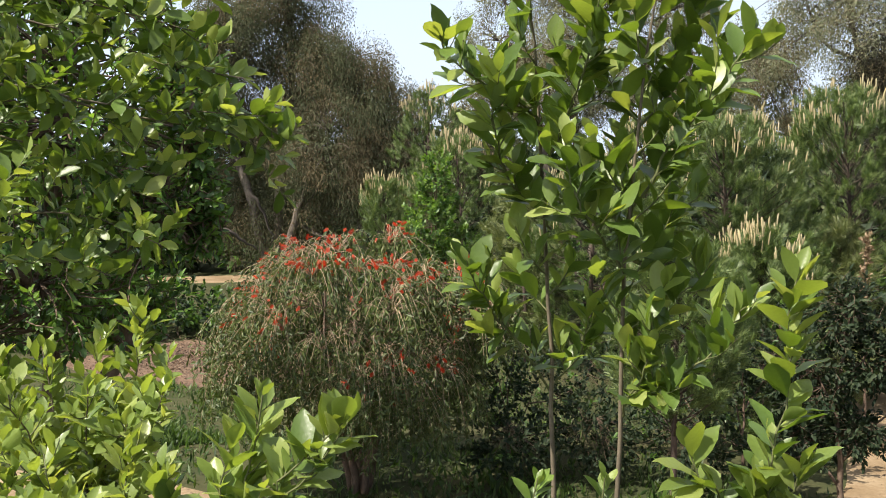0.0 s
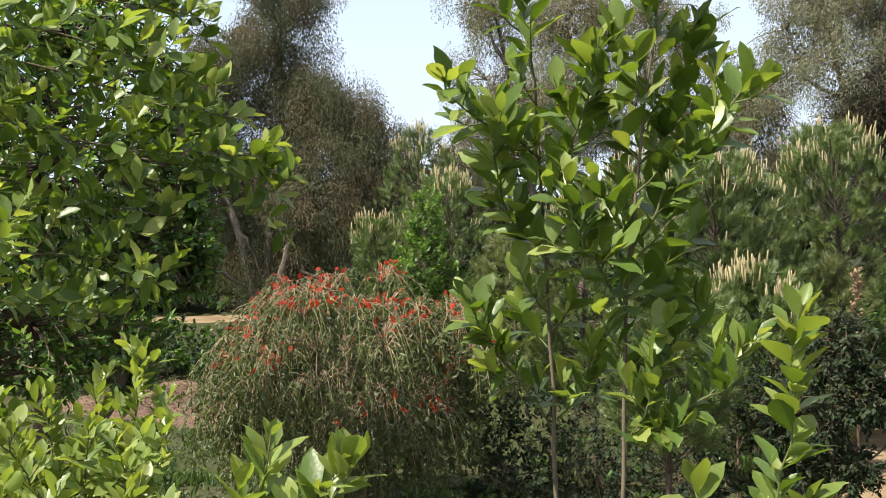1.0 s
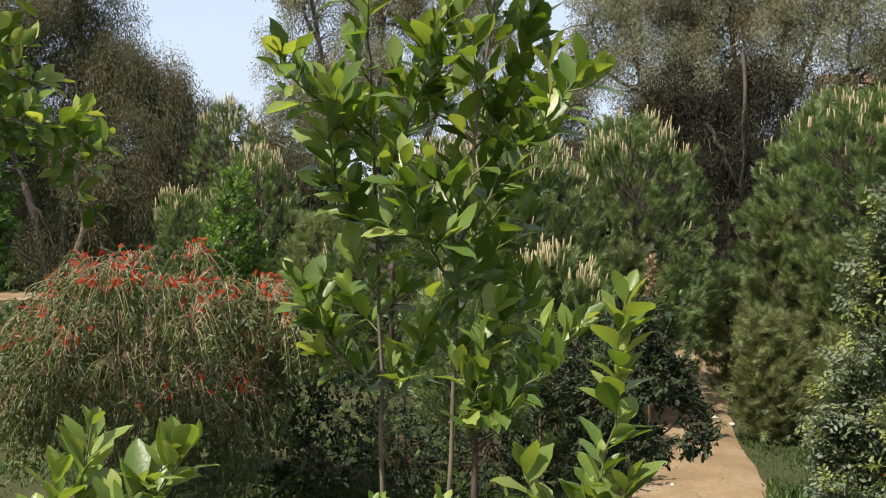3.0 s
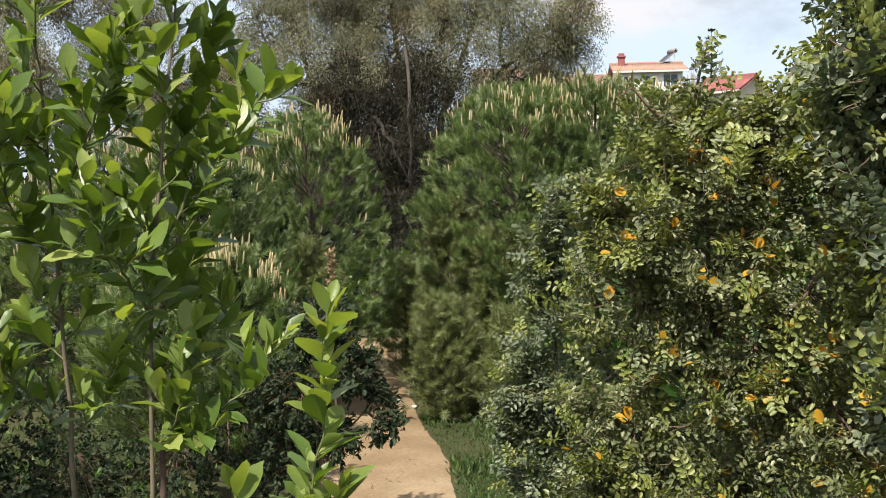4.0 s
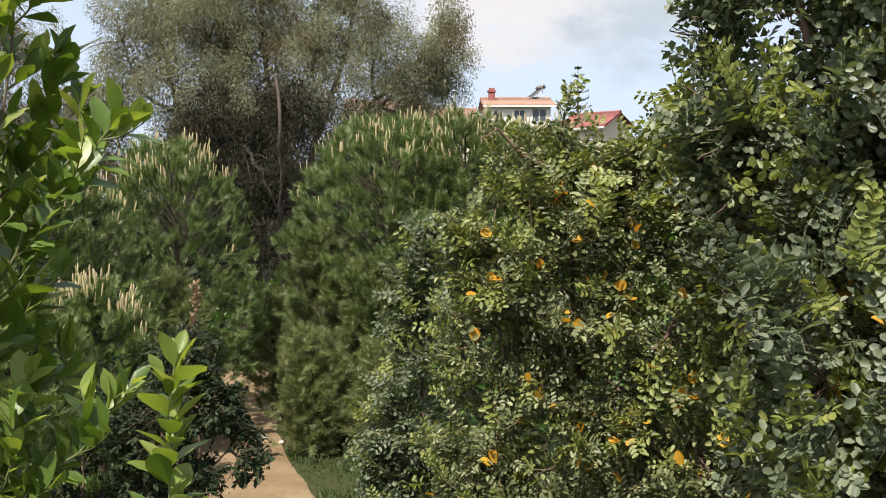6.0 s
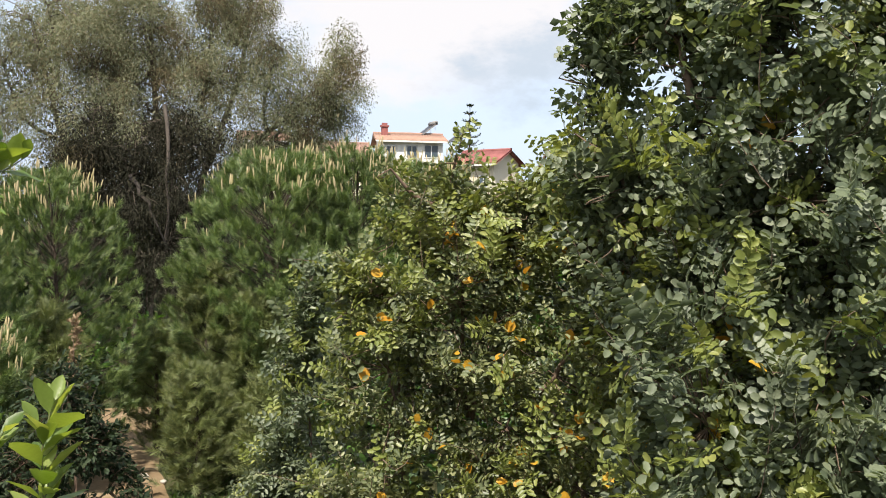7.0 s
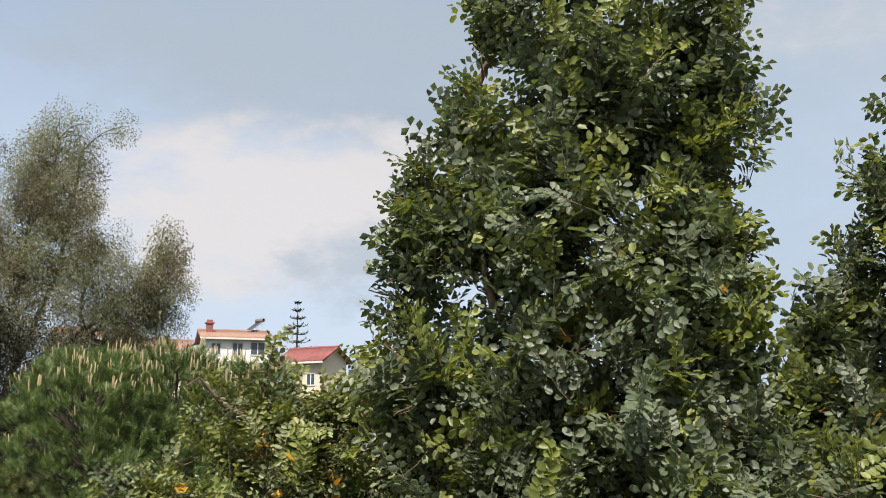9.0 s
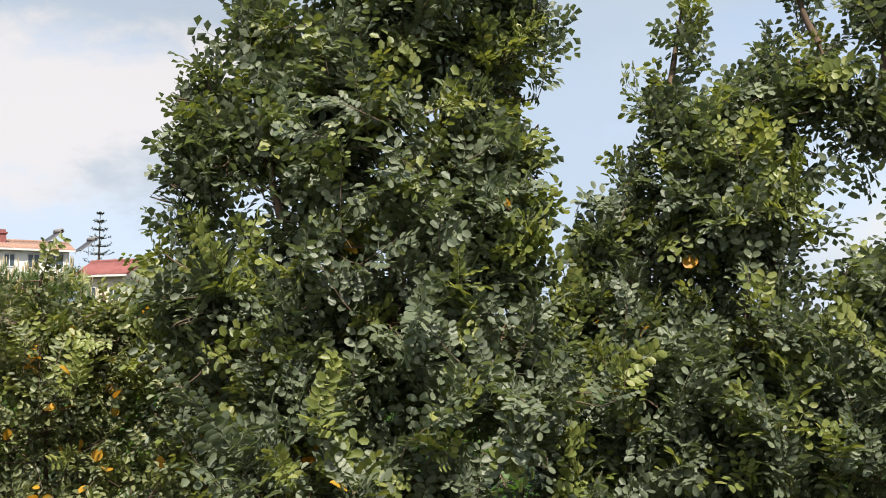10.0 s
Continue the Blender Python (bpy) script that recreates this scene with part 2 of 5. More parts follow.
BRUSH_TWIG = rough_material("bottlebrush_twig", [(0.3, (0.20, 0.145, 0.090)), (0.9, (0.40, 0.30, 0.205))], 12, 0.85, 0.002)
BRUSH_RED = leaf_material("bottlebrush_flower", [(0.0, (0.46, 0.045, 0.018)), (1.0, (0.70, 0.130, 0.050))], (1.3, 0.7, 0.6), 0.6, 0.3, 0.12)
GRASS = leaf_material("grass_blade", [(0.0, (0.026, 0.055, 0.013)), (0.5, (0.050, 0.095, 0.022)), (1.0, (0.100, 0.150, 0.036))], (2.0, 2.1, 0.9), 0.55, 0.32, 0.35, 0.6)
LITTER = leaf_material("dead_leaf", [(0.0, (0.05, 0.03, 0.02)), (0.6, (0.13, 0.085, 0.055)), (1.0, (0.27, 0.19, 0.13))], (1.1, 1.0, 0.9), 0.85, 0.05, 0.2)
DRY_LEAF = leaf_material("dry_leaf", [(0.0, (0.24, 0.15, 0.085)), (1.0, (0.44, 0.33, 0.21))], (1.2, 1.1, 0.9), 0.8, 0.2, 0.2)
LAUREL_BARK = rough_material("laurel_bark", [(0.35, (0.055, 0.045, 0.032)), (0.9, (0.170, 0.140, 0.100))], 14, 0.85, 0.003, (1, 1, 0.4), 120)
GREEN_TWIG = rough_material("green_twig", [(0.35, (0.060, 0.070, 0.025)), (0.9, (0.130, 0.140, 0.060))], 20, 0.6, 0.001)
CAROB_BARK = rough_material("carob_bark", [(0.35, (0.045, 0.032, 0.025)), (0.9, (0.160, 0.110, 0.080))], 12, 0.9, 0.004, (1, 1, 0.4), 90)
EUC_BARK = rough_material("eucalyptus_bark", [(0.35, (0.045, 0.034, 0.027)), (0.65, (0.088, 0.070, 0.057)), (0.95, (0.175, 0.148, 0.125))], 2.5, 0.85, 0.01, (1, 1, 0.25), 20)
DEAD_WOOD = rough_material("dead_wood", [(0.35, (0.045, 0.037, 0.032)), (0.9, (0.11, 0.092, 0.080))], 6, 0.9, 0.004)
PINE_BARK = rough_material("pine_bark", [(0.35, (0.030, 0.023, 0.019)), (0.9, (0.085, 0.062, 0.050))], 9, 0.95, 0.012, (1, 1, 0.5), 50)
SAND = rough_material("sandy_earth", [(0.30, (0.122, 0.080, 0.044)), (0.7, (0.200, 0.142, 0.086)), (0.95, (0.275, 0.208, 0.135))], 0.9, 0.95, 0.03, (1, 1, 1), 14, 0.1)
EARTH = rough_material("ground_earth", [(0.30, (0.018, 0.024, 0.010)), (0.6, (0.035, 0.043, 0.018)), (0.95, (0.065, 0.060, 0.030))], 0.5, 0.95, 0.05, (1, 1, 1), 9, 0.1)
MULCH = rough_material("brown_mulch", [(0.30, (0.055, 0.034, 0.024)), (0.6, (0.105, 0.068, 0.048)), (0.95, (0.180, 0.120, 0.085))], 1.5, 0.95, 0.05, (1, 1, 1), 12, 0.1)
PLASTER = rough_material("white_plaster", [(0.3, (0.66, 0.65, 0.62)), (0.9, (0.82, 0.81, 0.79))], 0.6, 0.9, 0.004, (1, 1, 1), 12)
CREAM = rough_material("cream_plaster", [(0.3, (0.50, 0.44, 0.35)), (0.9, (0.64, 0.58, 0.48))], 0.6, 0.9, 0.004, (1, 1, 1), 12)
ROOF_ORANGE = rough_material("orange_roof_tile", [(0.3, (0.21, 0.115, 0.085)), (0.9, (0.32, 0.200, 0.155))], 2.0, 0.85, 0.01, (1, 1, 1), 14)
ROOF_RED = rough_material("red_roof_tile", [(0.3, (0.16, 0.050, 0.050)), (0.9, (0.25, 0.095, 0.090))], 2.0, 0.85, 0.01, (1, 1, 1), 14)
TANK = rough_material("grey_tank", [(0.3, (0.13, 0.13, 0.13)), (0.9, (0.21, 0.20, 0.20))], 3.0, 0.5, 0.001)
STEEL = rough_material("painted_steel", [(0.3, (0.42, 0.42, 0.42)), (0.9, (0.62, 0.62, 0.61))], 3.0, 0.5, 0.001)
STONE = rough_material("pale_stone", [(0.3, (0.26, 0.24, 0.21)), (0.9, (0.44, 0.41, 0.37))], 3.0, 0.9, 0.02)
GLASS = glass_material("dark_glass")
SOLAR = rough_material("solar_panel_dark", [(0.3, (0.02, 0.022, 0.03)), (0.9, (0.05, 0.052, 0.062))], 2.0, 0.45, 0.001)


# ---- building blocks ----
def rand(seed):
    return np.random.default_rng(seed)


def polar(az, r, z=0.0):
    """A place at a bearing (degrees clockwise from +y) and a level distance from the origin."""
    return np.array([r * math.sin(radians(az)), r * math.cos(radians(az)), z])


def aim(az, el, r):
    """The same by its angle above the level of 5 m."""
    return polar(az, r, 5.0 + r * math.tan(radians(el)))


def lobe(az, el, r, half_w, half_h, deep=1.0):
    """One ellipsoid of a crown: its centre and radii."""
    w = r * math.tan(radians(half_w))
    return aim(az, el, r), np.array([w, w * deep, r * math.tan(radians(half_h))])


def raised(lobes, dz):
    return [(c + np.array([0, 0, dz]), r) for c, r in lobes]


def smooth(t):
    t = min(1.0, max(0.0, t))
    return t * t * (3 - 2 * t)


def ground_z(x, y):
    r, az = math.hypot(x, y), math.degrees(math.atan2(x, y))
    bank = 2.4 * smooth((10.0 - r) / 5.0)
    hill = 8.0 * smooth((r - 48) / 40) * smooth((az - 14) / 16) * smooth((100 - az) / 20)
    return bank + hill + 0.12 * noise.noise(Vector((x * 0.16, y * 0.16, 0.0))) * smooth((r - 8) / 6)


def on_ground(az, r):
    p = polar(az, r)
    p[2] = ground_z(p[0], p[1])
    return p


def unit(v):
    v = np.asarray(v, float)
    return v / np.maximum(np.linalg.norm(v, axis=-1, keepdims=True), 1e-9)


def frames(dirs, ups):
    """Turns whose y runs along dirs and whose z is as near ups as can be."""
    y = unit(dirs)
    z = ups - (ups * y).sum(-1, keepdims=True) * y
    z = unit(z + 1e-6)
    x = np.cross(y, z)
    return np.stack([x, y, z], -1)


def tri_mesh(name, verts, tris, soft=True):
    me = bpy.data.meshes.new(name)
    verts, tris = np.asarray(verts, np.float32), np.asarray(tris, np.int32)
    me.vertices.add(len(verts))
    me.vertices.foreach_set("co", verts.ravel())
    me.loops.add(tris.size)
    me.loops.foreach_set("vertex_index", tris.ravel())
    me.polygons.add(len(tris))
    me.polygons.foreach_set("loop_start", np.arange(0, tris.size, 3, dtype=np.int32))
    if soft:
        me.polygons.foreach_set("use_smooth", np.ones(len(tris), bool))
    me.update(calc_edges=True)
    return me


class Scatter:
    """Many small pieces that become one mesh."""

    def __init__(self):
        self.v, self.f, self.n = [], [], 0

    def add(self, template, pos, turns, sizes):
        tv, tf = template
        pos, sizes = np.atleast_2d(pos), np.asarray(sizes, float).reshape(-1, 1)
        if not len(pos):
            return
        v = np.einsum("nij,kj->nki", turns, tv) * sizes[:, :, None] + pos[:, None, :]
        f = tf[None] + (np.arange(len(pos)) * len(tv))[:, None, None] + self.n
        self.v.append(v.reshape(-1, 3))
        self.f.append(f.reshape(-1, 3))
        self.n += len(pos) * len(tv)

    def tube(self, pts, radii, sides=5):
        pts, n = np.asarray(pts, float), len(pts)
        ways = unit(np.gradient(pts, axis=0))
        ref = np.array([0.31, 0.87, 0.13]) if abs(ways[0][2]) > 0.8 else np.array([0.0, 0.1, 1.0])
        fr = frames(ways, np.tile(ref, (n, 1)))
        ang = np.arange(sides) * 2 * np.pi / sides
        ring = np.cos(ang)[None, :, None] * fr[:, None, :, 0] + np.sin(ang)[None, :, None] * fr[:, None, :, 2]
        v = (pts[:, None] + ring * np.asarray(radii, float).reshape(-1, 1, 1)).reshape(-1, 3)
        i, j = np.meshgrid(np.arange(n - 1), np.arange(sides), indexing="ij")
        a, b = i * sides + j, i * sides + (j + 1) % sides
        quads = np.stack([a, b, b + sides, a + sides], -1).reshape(-1, 4)
        f = np.concatenate([quads[:, [0, 1, 2]], quads[:, [0, 2, 3]]])
        self.v.append(v)
        self.f.append(f + self.n)
        self.n += len(v)

    def mesh(self, name, origin=(0, 0, 0)):
        return tri_mesh(name, np.concatenate(self.v) - np.asarray(origin), np.concatenate(self.f))


def thing(name, base, label, category, group=""):
    e = new(name)
    e.location = base
    e.empty_display_size = 0.2
    return tagged(e, label, category, group)


def part(name, data, material, parent, label="", kind=""):
    ob = new(name, data)
    if not data.materials:
        data.materials.append(material)
    ob.parent = parent
    return tagged(ob, label, kind=kind)


def curve(pts, n=10):
    """A smooth line of n points through pts."""
    pts = np.asarray(pts, float)
    if len(pts) == 2:
        return pts[0] + (pts[1] - pts[0]) * np.linspace(0, 1, n)[:, None]
    k = np.concatenate([[0], np.cumsum(np.linalg.norm(np.diff(pts, axis=0), axis=1))])
    p = np.vstack([2 * pts[0] - pts[1], pts, 2 * pts[-1] - pts[-2]])
    res = []
    for s in np.linspace(0, k[-1], n):
        i = min(int(np.searchsorted(k, s, "right")) - 1, len(pts) - 2)
        t = (s - k[i]) / max(k[i + 1] - k[i], 1e-9)
        a, b, c, d = p[i], p[i + 1], p[i + 2], p[i + 3]
        res.append(0.5 * (2 * b + (c - a) * t + (2 * a - 5 * b + 4 * c - d) * t * t + (3 * b - 3 * c + d - a) * t ** 3))
    return np.array(res)


def leaf_shape(rows, fold=0.3, droop=0.15, wave=0.0):
    """A blade one unit long along y: rows of (place along it, half width)."""
    v, f = [], []
    for i, (t, w) in enumerate(rows):
        z = -droop * t * t
        side = fold * w + wave * (1 if i % 2 else -1)
        v += [(0, t, z), (-w, t, z + side), (w, t, z + side)]
    for i in range(len(rows) - 1):
        a, b = 3 * i, 3 * i + 3
        f += [(a, a + 2, b + 2), (a, b + 2, b), (a + 1, a, b), (a + 1, b, b + 1)]
    return np.array(v, float), np.array(f, int)


def joined_shapes(shapes):
    v, f, n = [], [], 0
    for tv, tf in shapes:
        v.append(tv)
        f.append(tf + n)
        n += len(tv)
    return np.concatenate(v), np.concatenate(f)


def moved(shape, at, direction, up, size):
    fr = frames(np.array([direction], float), np.array([up], float))[0]
    return shape[0] @ fr.T * size + np.asarray(at, float), shape[1]


BLADE = [(0, 0.012), (0.07, 0.03), (0.28, 0.17), (0.54, 0.235), (0.78, 0.175), (0.93, 0.06), (1.0, 0.004)]
LAUREL_SHAPES = [leaf_shape(BLADE, 0.35, 0.10, 0.012), leaf_shape(BLADE, 0.15, 0.22, 0.018), leaf_shape(BLADE, 0.6, -0.08, 0.01)]


def fan_leaf(half, fold, droop):
    """A small blade folded along its midrib; half: (place along it, half width)."""
    right = [(w, t, fold * w - droop * t * t) for t, w in half]
    left = [(-w, t, fold * w - droop * t * t) for t, w in reversed(half)]
    v = [(0, 0, 0)] + right + [(0, 1, -droop)] + left
    return np.array(v, float), np.array([(0, i, i + 1) for i in range(1, len(v) - 1)])


OVAL = [(0.3, 0.23), (0.7, 0.21)]
SMALL_SHAPES = [fan_leaf(OVAL, 0.3, 0.15), fan_leaf(OVAL, 0.1, 0.3)]
LANCE = (np.array([(0, 0, 0), (0.15, 0.45, 0.03), (0.0, 1.0, -0.06), (-0.15, 0.45, 0.03)], float), np.array([(0, 1, 2), (0, 2, 3)]))

SLIVER = (np.array([(-0.13, 0.25, 0), (0.13, 0.32, 0.02), (0.0, 1.0, -0.04)], float), np.array([(0, 1, 2)]))
NARROW = (LANCE[0] * np.array([0.8, 1.0, 1.0]), LANCE[1])


def carob_shape(seed, leaflet=((0.16, 0.22), (0.5, 0.37), (0.85, 0.28)), extra=0, size=(0.34, 0.42), curl=0.12):
    """One feathered leaf: pairs of round leaflets on a stalk, one unit long."""
    g = rand(seed)
    leaflet = list(leaflet)
    bits, pairs = [], 3 + seed % 2 + extra
    bits.append((np.array([(-0.014, 0, 0), (0.014, 0, 0), (0, 0.97, -0.06), (0, 0, -0.02)]), np.array([(0, 1, 2), (1, 3, 2), (3, 0, 2)])))
    for k in range(pairs):
        t = 0.22 + 0.74 * k / (pairs - 1)
        for s in (-1, 1):
            d = np.array([s * 1.0, 0.35 + 0.35 * k / pairs + g.uniform(-0.12, 0.12), g.uniform(-0.3, 0.2)])
            up = np.array([g.uniform(-0.25, 0.25), g.uniform(-0.2, 0.2), 1.0])
            bits.append(moved(fan_leaf(leaflet, g.uniform(-0.1, 0.45) + curl, g.uniform(-0.1, 0.25) + 0.3 * curl), (s * 0.02, t, -0.06 * t * t), d, up, g.uniform(*size)))
    return joined_shapes(bits)


CAROB_SHAPES = [carob_shape(k, ((0.16, 0.16), (0.5, 0.29), (0.85, 0.22)), curl=0.35) for k in range(5)]
CAROB_PLAIN = [carob_shape(k, ((0.42, 0.29), (0.88, 0.20)), curl=0.35) for k in range(5)]
CAROB_LARGE = [carob_shape(k, ((0.14, 0.18), (0.5, 0.32), (0.85, 0.27)), k % 2, (0.33, 0.40)) for k in range(5)]
CAROB_LARGE_PLAIN = [carob_shape(k, ((0.40, 0.32), (0.86, 0.26)), k % 2, (0.33, 0.40)) for k in range(5)]
CAROB_COARSE = [carob_shape(k, ((0.6, 0.36),), 0, (0.36, 0.43)) for k in range(5)]


def needle_shape(seed, count=34, long=0.50, width=0.026):
    """A pine shoot one unit long along y: a brush of needles swept forwards."""
    g = rand(seed)
    v, f = [], []
    for i in range(count):
        t = (i / count) ** 0.9
        a = i * 2.4 + g.uniform(-0.4, 0.4)
        out = np.array([math.cos(a), 0, math.sin(a)])
        way = unit(out * (1.0 - 0.5 * t) + np.array([0, 0.75, 0]))
        p = np.array([0, 0.70 * t, 0])
        side = unit(np.cross(way, [0.3, 0.5, 0.8])) * width
        n = len(v)
        v += [p - side, p + side, p + way * long * g.uniform(0.75, 1.1)]
        f.append((n, n + 1, n + 2))
    return np.array(v), np.array(f)


PINE_SHAPES = [needle_shape(k) for k in range(4)]
LOOSE_SHAPES = [needle_shape(k + 10, 26, 0.55, 0.028) for k in range(4)]


# ---- plants ----
def leaf_objects(parent, name, meshes, pos, turns, sizes, origin):
    """Pieces as objects of their own, sharing a few meshes."""
    for i in range(len(pos)):
        ob = new(name, meshes[i % len(meshes)])
        ob.parent = parent
        m = Matrix(np.vstack([np.hstack([turns[i] * sizes[i], (pos[i] - origin).reshape(3, 1)]), [0, 0, 0, 1]]).tolist())
        ob.matrix_basis = m


LAUREL_MESHES = {}


def laurel_meshes(young):
    if young not in LAUREL_MESHES:
        made = []
        for k, (v, f) in enumerate(LAUREL_SHAPES):
            me = tri_mesh("leaf", v, f)
            me.materials.append(LAUREL_NEW if young else LAUREL_OLD)
            made.append(me)
        LAUREL_MESHES[young] = made
    return LAUREL_MESHES[young]


def laurel(name, label, base, limbs, side_len, side_gap, leaf_len, seed, category="tree", first=0.25, lift=0.75, flat=0.0, group="", fresh=0.05, leafy=0.45):
    """A laurel-leaved tree or bush. limbs: (points, radius at its foot, share of it that is bare, the side twigs'
    length). fresh: share of leaves in the young colour, raised on some bushes to look sunlit.
    """
    g = rand(seed)
    base = np.asarray(base, float)
    top = thing(name, base, label, category, group)
    pos, ways, ups, sizes, young = [], [], [], [], []

    def leaves_on(line, start, gap, tip):
        seg = np.concatenate([[0], np.cumsum(np.linalg.norm(np.diff(line, axis=0), axis=1))])
        total, s, k = seg[-1], seg[-1] * start, g.integers(0, 9)
        while s < total:
            p = np.array([np.interp(s, seg, line[:, i]) for i in range(3)])
            q = np.array([np.interp(min(s + 0.02, total + 0.02), seg, line[:, i]) for i in range(3)]) - np.array([np.interp(s - 0.02, seg, line[:, i]) for i in range(3)])
            axis = unit(q)
            fr = frames(axis[None], g.normal(size=(1, 3)))[0]
            ang = k * 2.4
            spread = 0.45 + 0.75 * min(1.0, (total - s) / 0.12) + g.uniform(-0.15, 0.25)
            d = axis * math.cos(spread) + (fr[:, 0] * math.cos(ang) + fr[:, 2] * math.sin(ang)) * math.sin(spread) + np.array([0, 0, 0.42])
            pos.append(p)
            ways.append(d)
            ups.append(np.array([0, 0, 0.7]) + axis * 0.5 + g.normal(size=3) * 0.28)
            sizes.append(leaf_len * g.uniform(0.72, 1.15) * (0.62 if total - s < 0.03 else 1.0))
            young.append(tip and g.random() < 0.85 * math.exp(-(total - s) / 0.09) + fresh)
            s += gap * g.uniform(0.7, 1.3)
            k += 1

    twigs = Scatter()
    for pts, radius, bare, length in limbs:
        line = curve(pts, 18)
        seg = np.concatenate([[0], np.cumsum(np.linalg.norm(np.diff(line, axis=0), axis=1))])
        line = line + np.cumsum(g.normal(size=line.shape) * 0.006, axis=0)
        w = Scatter()
        w.tube(line, np.linspace(radius, max(0.0022, radius * 0.18), len(line)), 7)
        part("trunk" if radius > 0.009 else "limb", w.mesh("wood", base), LAUREL_BARK if radius > 0.006 else GREEN_TWIG, top)
        leaves_on(line, max(bare, 1 - leafy / seg[-1]), 0.02, True)
        s, k = seg[-1] * bare, g.integers(0, 9)
        while s < seg[-1] - 0.05:
            f = s / seg[-1]
            p = np.array([np.interp(s, seg, line[:, i]) for i in range(3)])
            axis = unit(line[min(17, int(f * 17) + 1)] - line[int(f * 17)])
            fr = frames(axis[None], np.array([[0.2, 0.3, 1.0]]))[0]
            ang = k * 2.4 + g.uniform(-0.5, 0.5)
            out = fr[:, 0] * math.cos(ang) + fr[:, 2] * math.sin(ang) * (1 - flat)
            d = unit(axis * 0.55 + out * 0.8 + np.array([0, 0, lift * 0.5]))
            n = length * (1.0 - (0.55 if flat == 0 else 0.3) * f) * g.uniform(0.6, 1.2)
            end = p + d * n
            mid = p + d * n * 0.5 - np.array([0, 0, 0.06 * n])
            twig = curve([p, mid, end + np.array([0, 0, 0.10 * n])], 7)
            twigs.tube(twig, np.linspace(min(radius * 0.5, 0.004), 0.0014, 7), 4)
            leaves_on(twig, first, 0.018 + leaf_len * 0.05, True)
            s += side_gap * g.uniform(0.7, 1.3)
            k += 1
    part("twig_network", twigs.mesh("twigs", base), GREEN_TWIG, top, kind="stuff")
    pos, ways, ups = np.array(pos), unit(np.array(ways)), np.array(ups)
    sizes, young = np.array(sizes), np.array(young, bool)
    turns = frames(ways, ups)
    order = g.permutation(len(pos))
    single = np.zeros(len(pos), bool)
    single[order[:300]] = True
    for yes in (True, False):
        k = np.where(single & (young == yes))[0]
        leaf_objects(top, "leaf", laurel_meshes(yes), pos[k], turns[k], sizes[k], base)
        rest = np.where(~single & (young == yes))[0]
        if len(rest):
            sc = Scatter()
            for j, shape in enumerate(LAUREL_SHAPES):
                m = rest[j::3]
                sc.add(shape, pos[m], turns[m], sizes[m])
            part("foliage", sc.mesh("foliage", base), LAUREL_NEW if yes else LAUREL_OLD, top, kind="stuff")
    return top


def shell_points(g, lobes, n, inner=0.55, power=0.7):
    """Places in a crown of several ellipsoids, most near its outside, and the way out there."""
    vol = np.array([r[0] * r[1] * r[2] for c, r in lobes]) ** 0.58
    pick = g.choice(len(lobes), n * 3, p=vol / vol.sum())
    c, r = np.array([l[0] for l in lobes])[pick], np.array([l[1] for l in lobes])[pick]
    d = unit(g.normal(size=(n * 3, 3)))
    rad = inner + (1 - inner) * g.random(n * 3) ** power
    lump = 1 + 0.13 * np.sin(d[:, 0] * 5 + pick) * np.cos(d[:, 2] * 6 + 2 * pick) + 0.06 * np.sin(d[:, 1] * 11)
    p = c + d * r * (rad * lump)[:, None]
    deep = np.full(len(p), 9.0)
    for k, (cc, rr) in enumerate(lobes):
        q = np.linalg.norm((p - cc) / rr, axis=1)
        deep = np.where(pick == k, deep, np.minimum(deep, q))
    keep = np.where((deep > inner * 0.9) & (p[:, 2] > 0.25))[0][:n]
    return p[keep], unit(d[keep] / r[keep] * r[keep].mean(1, keepdims=True))


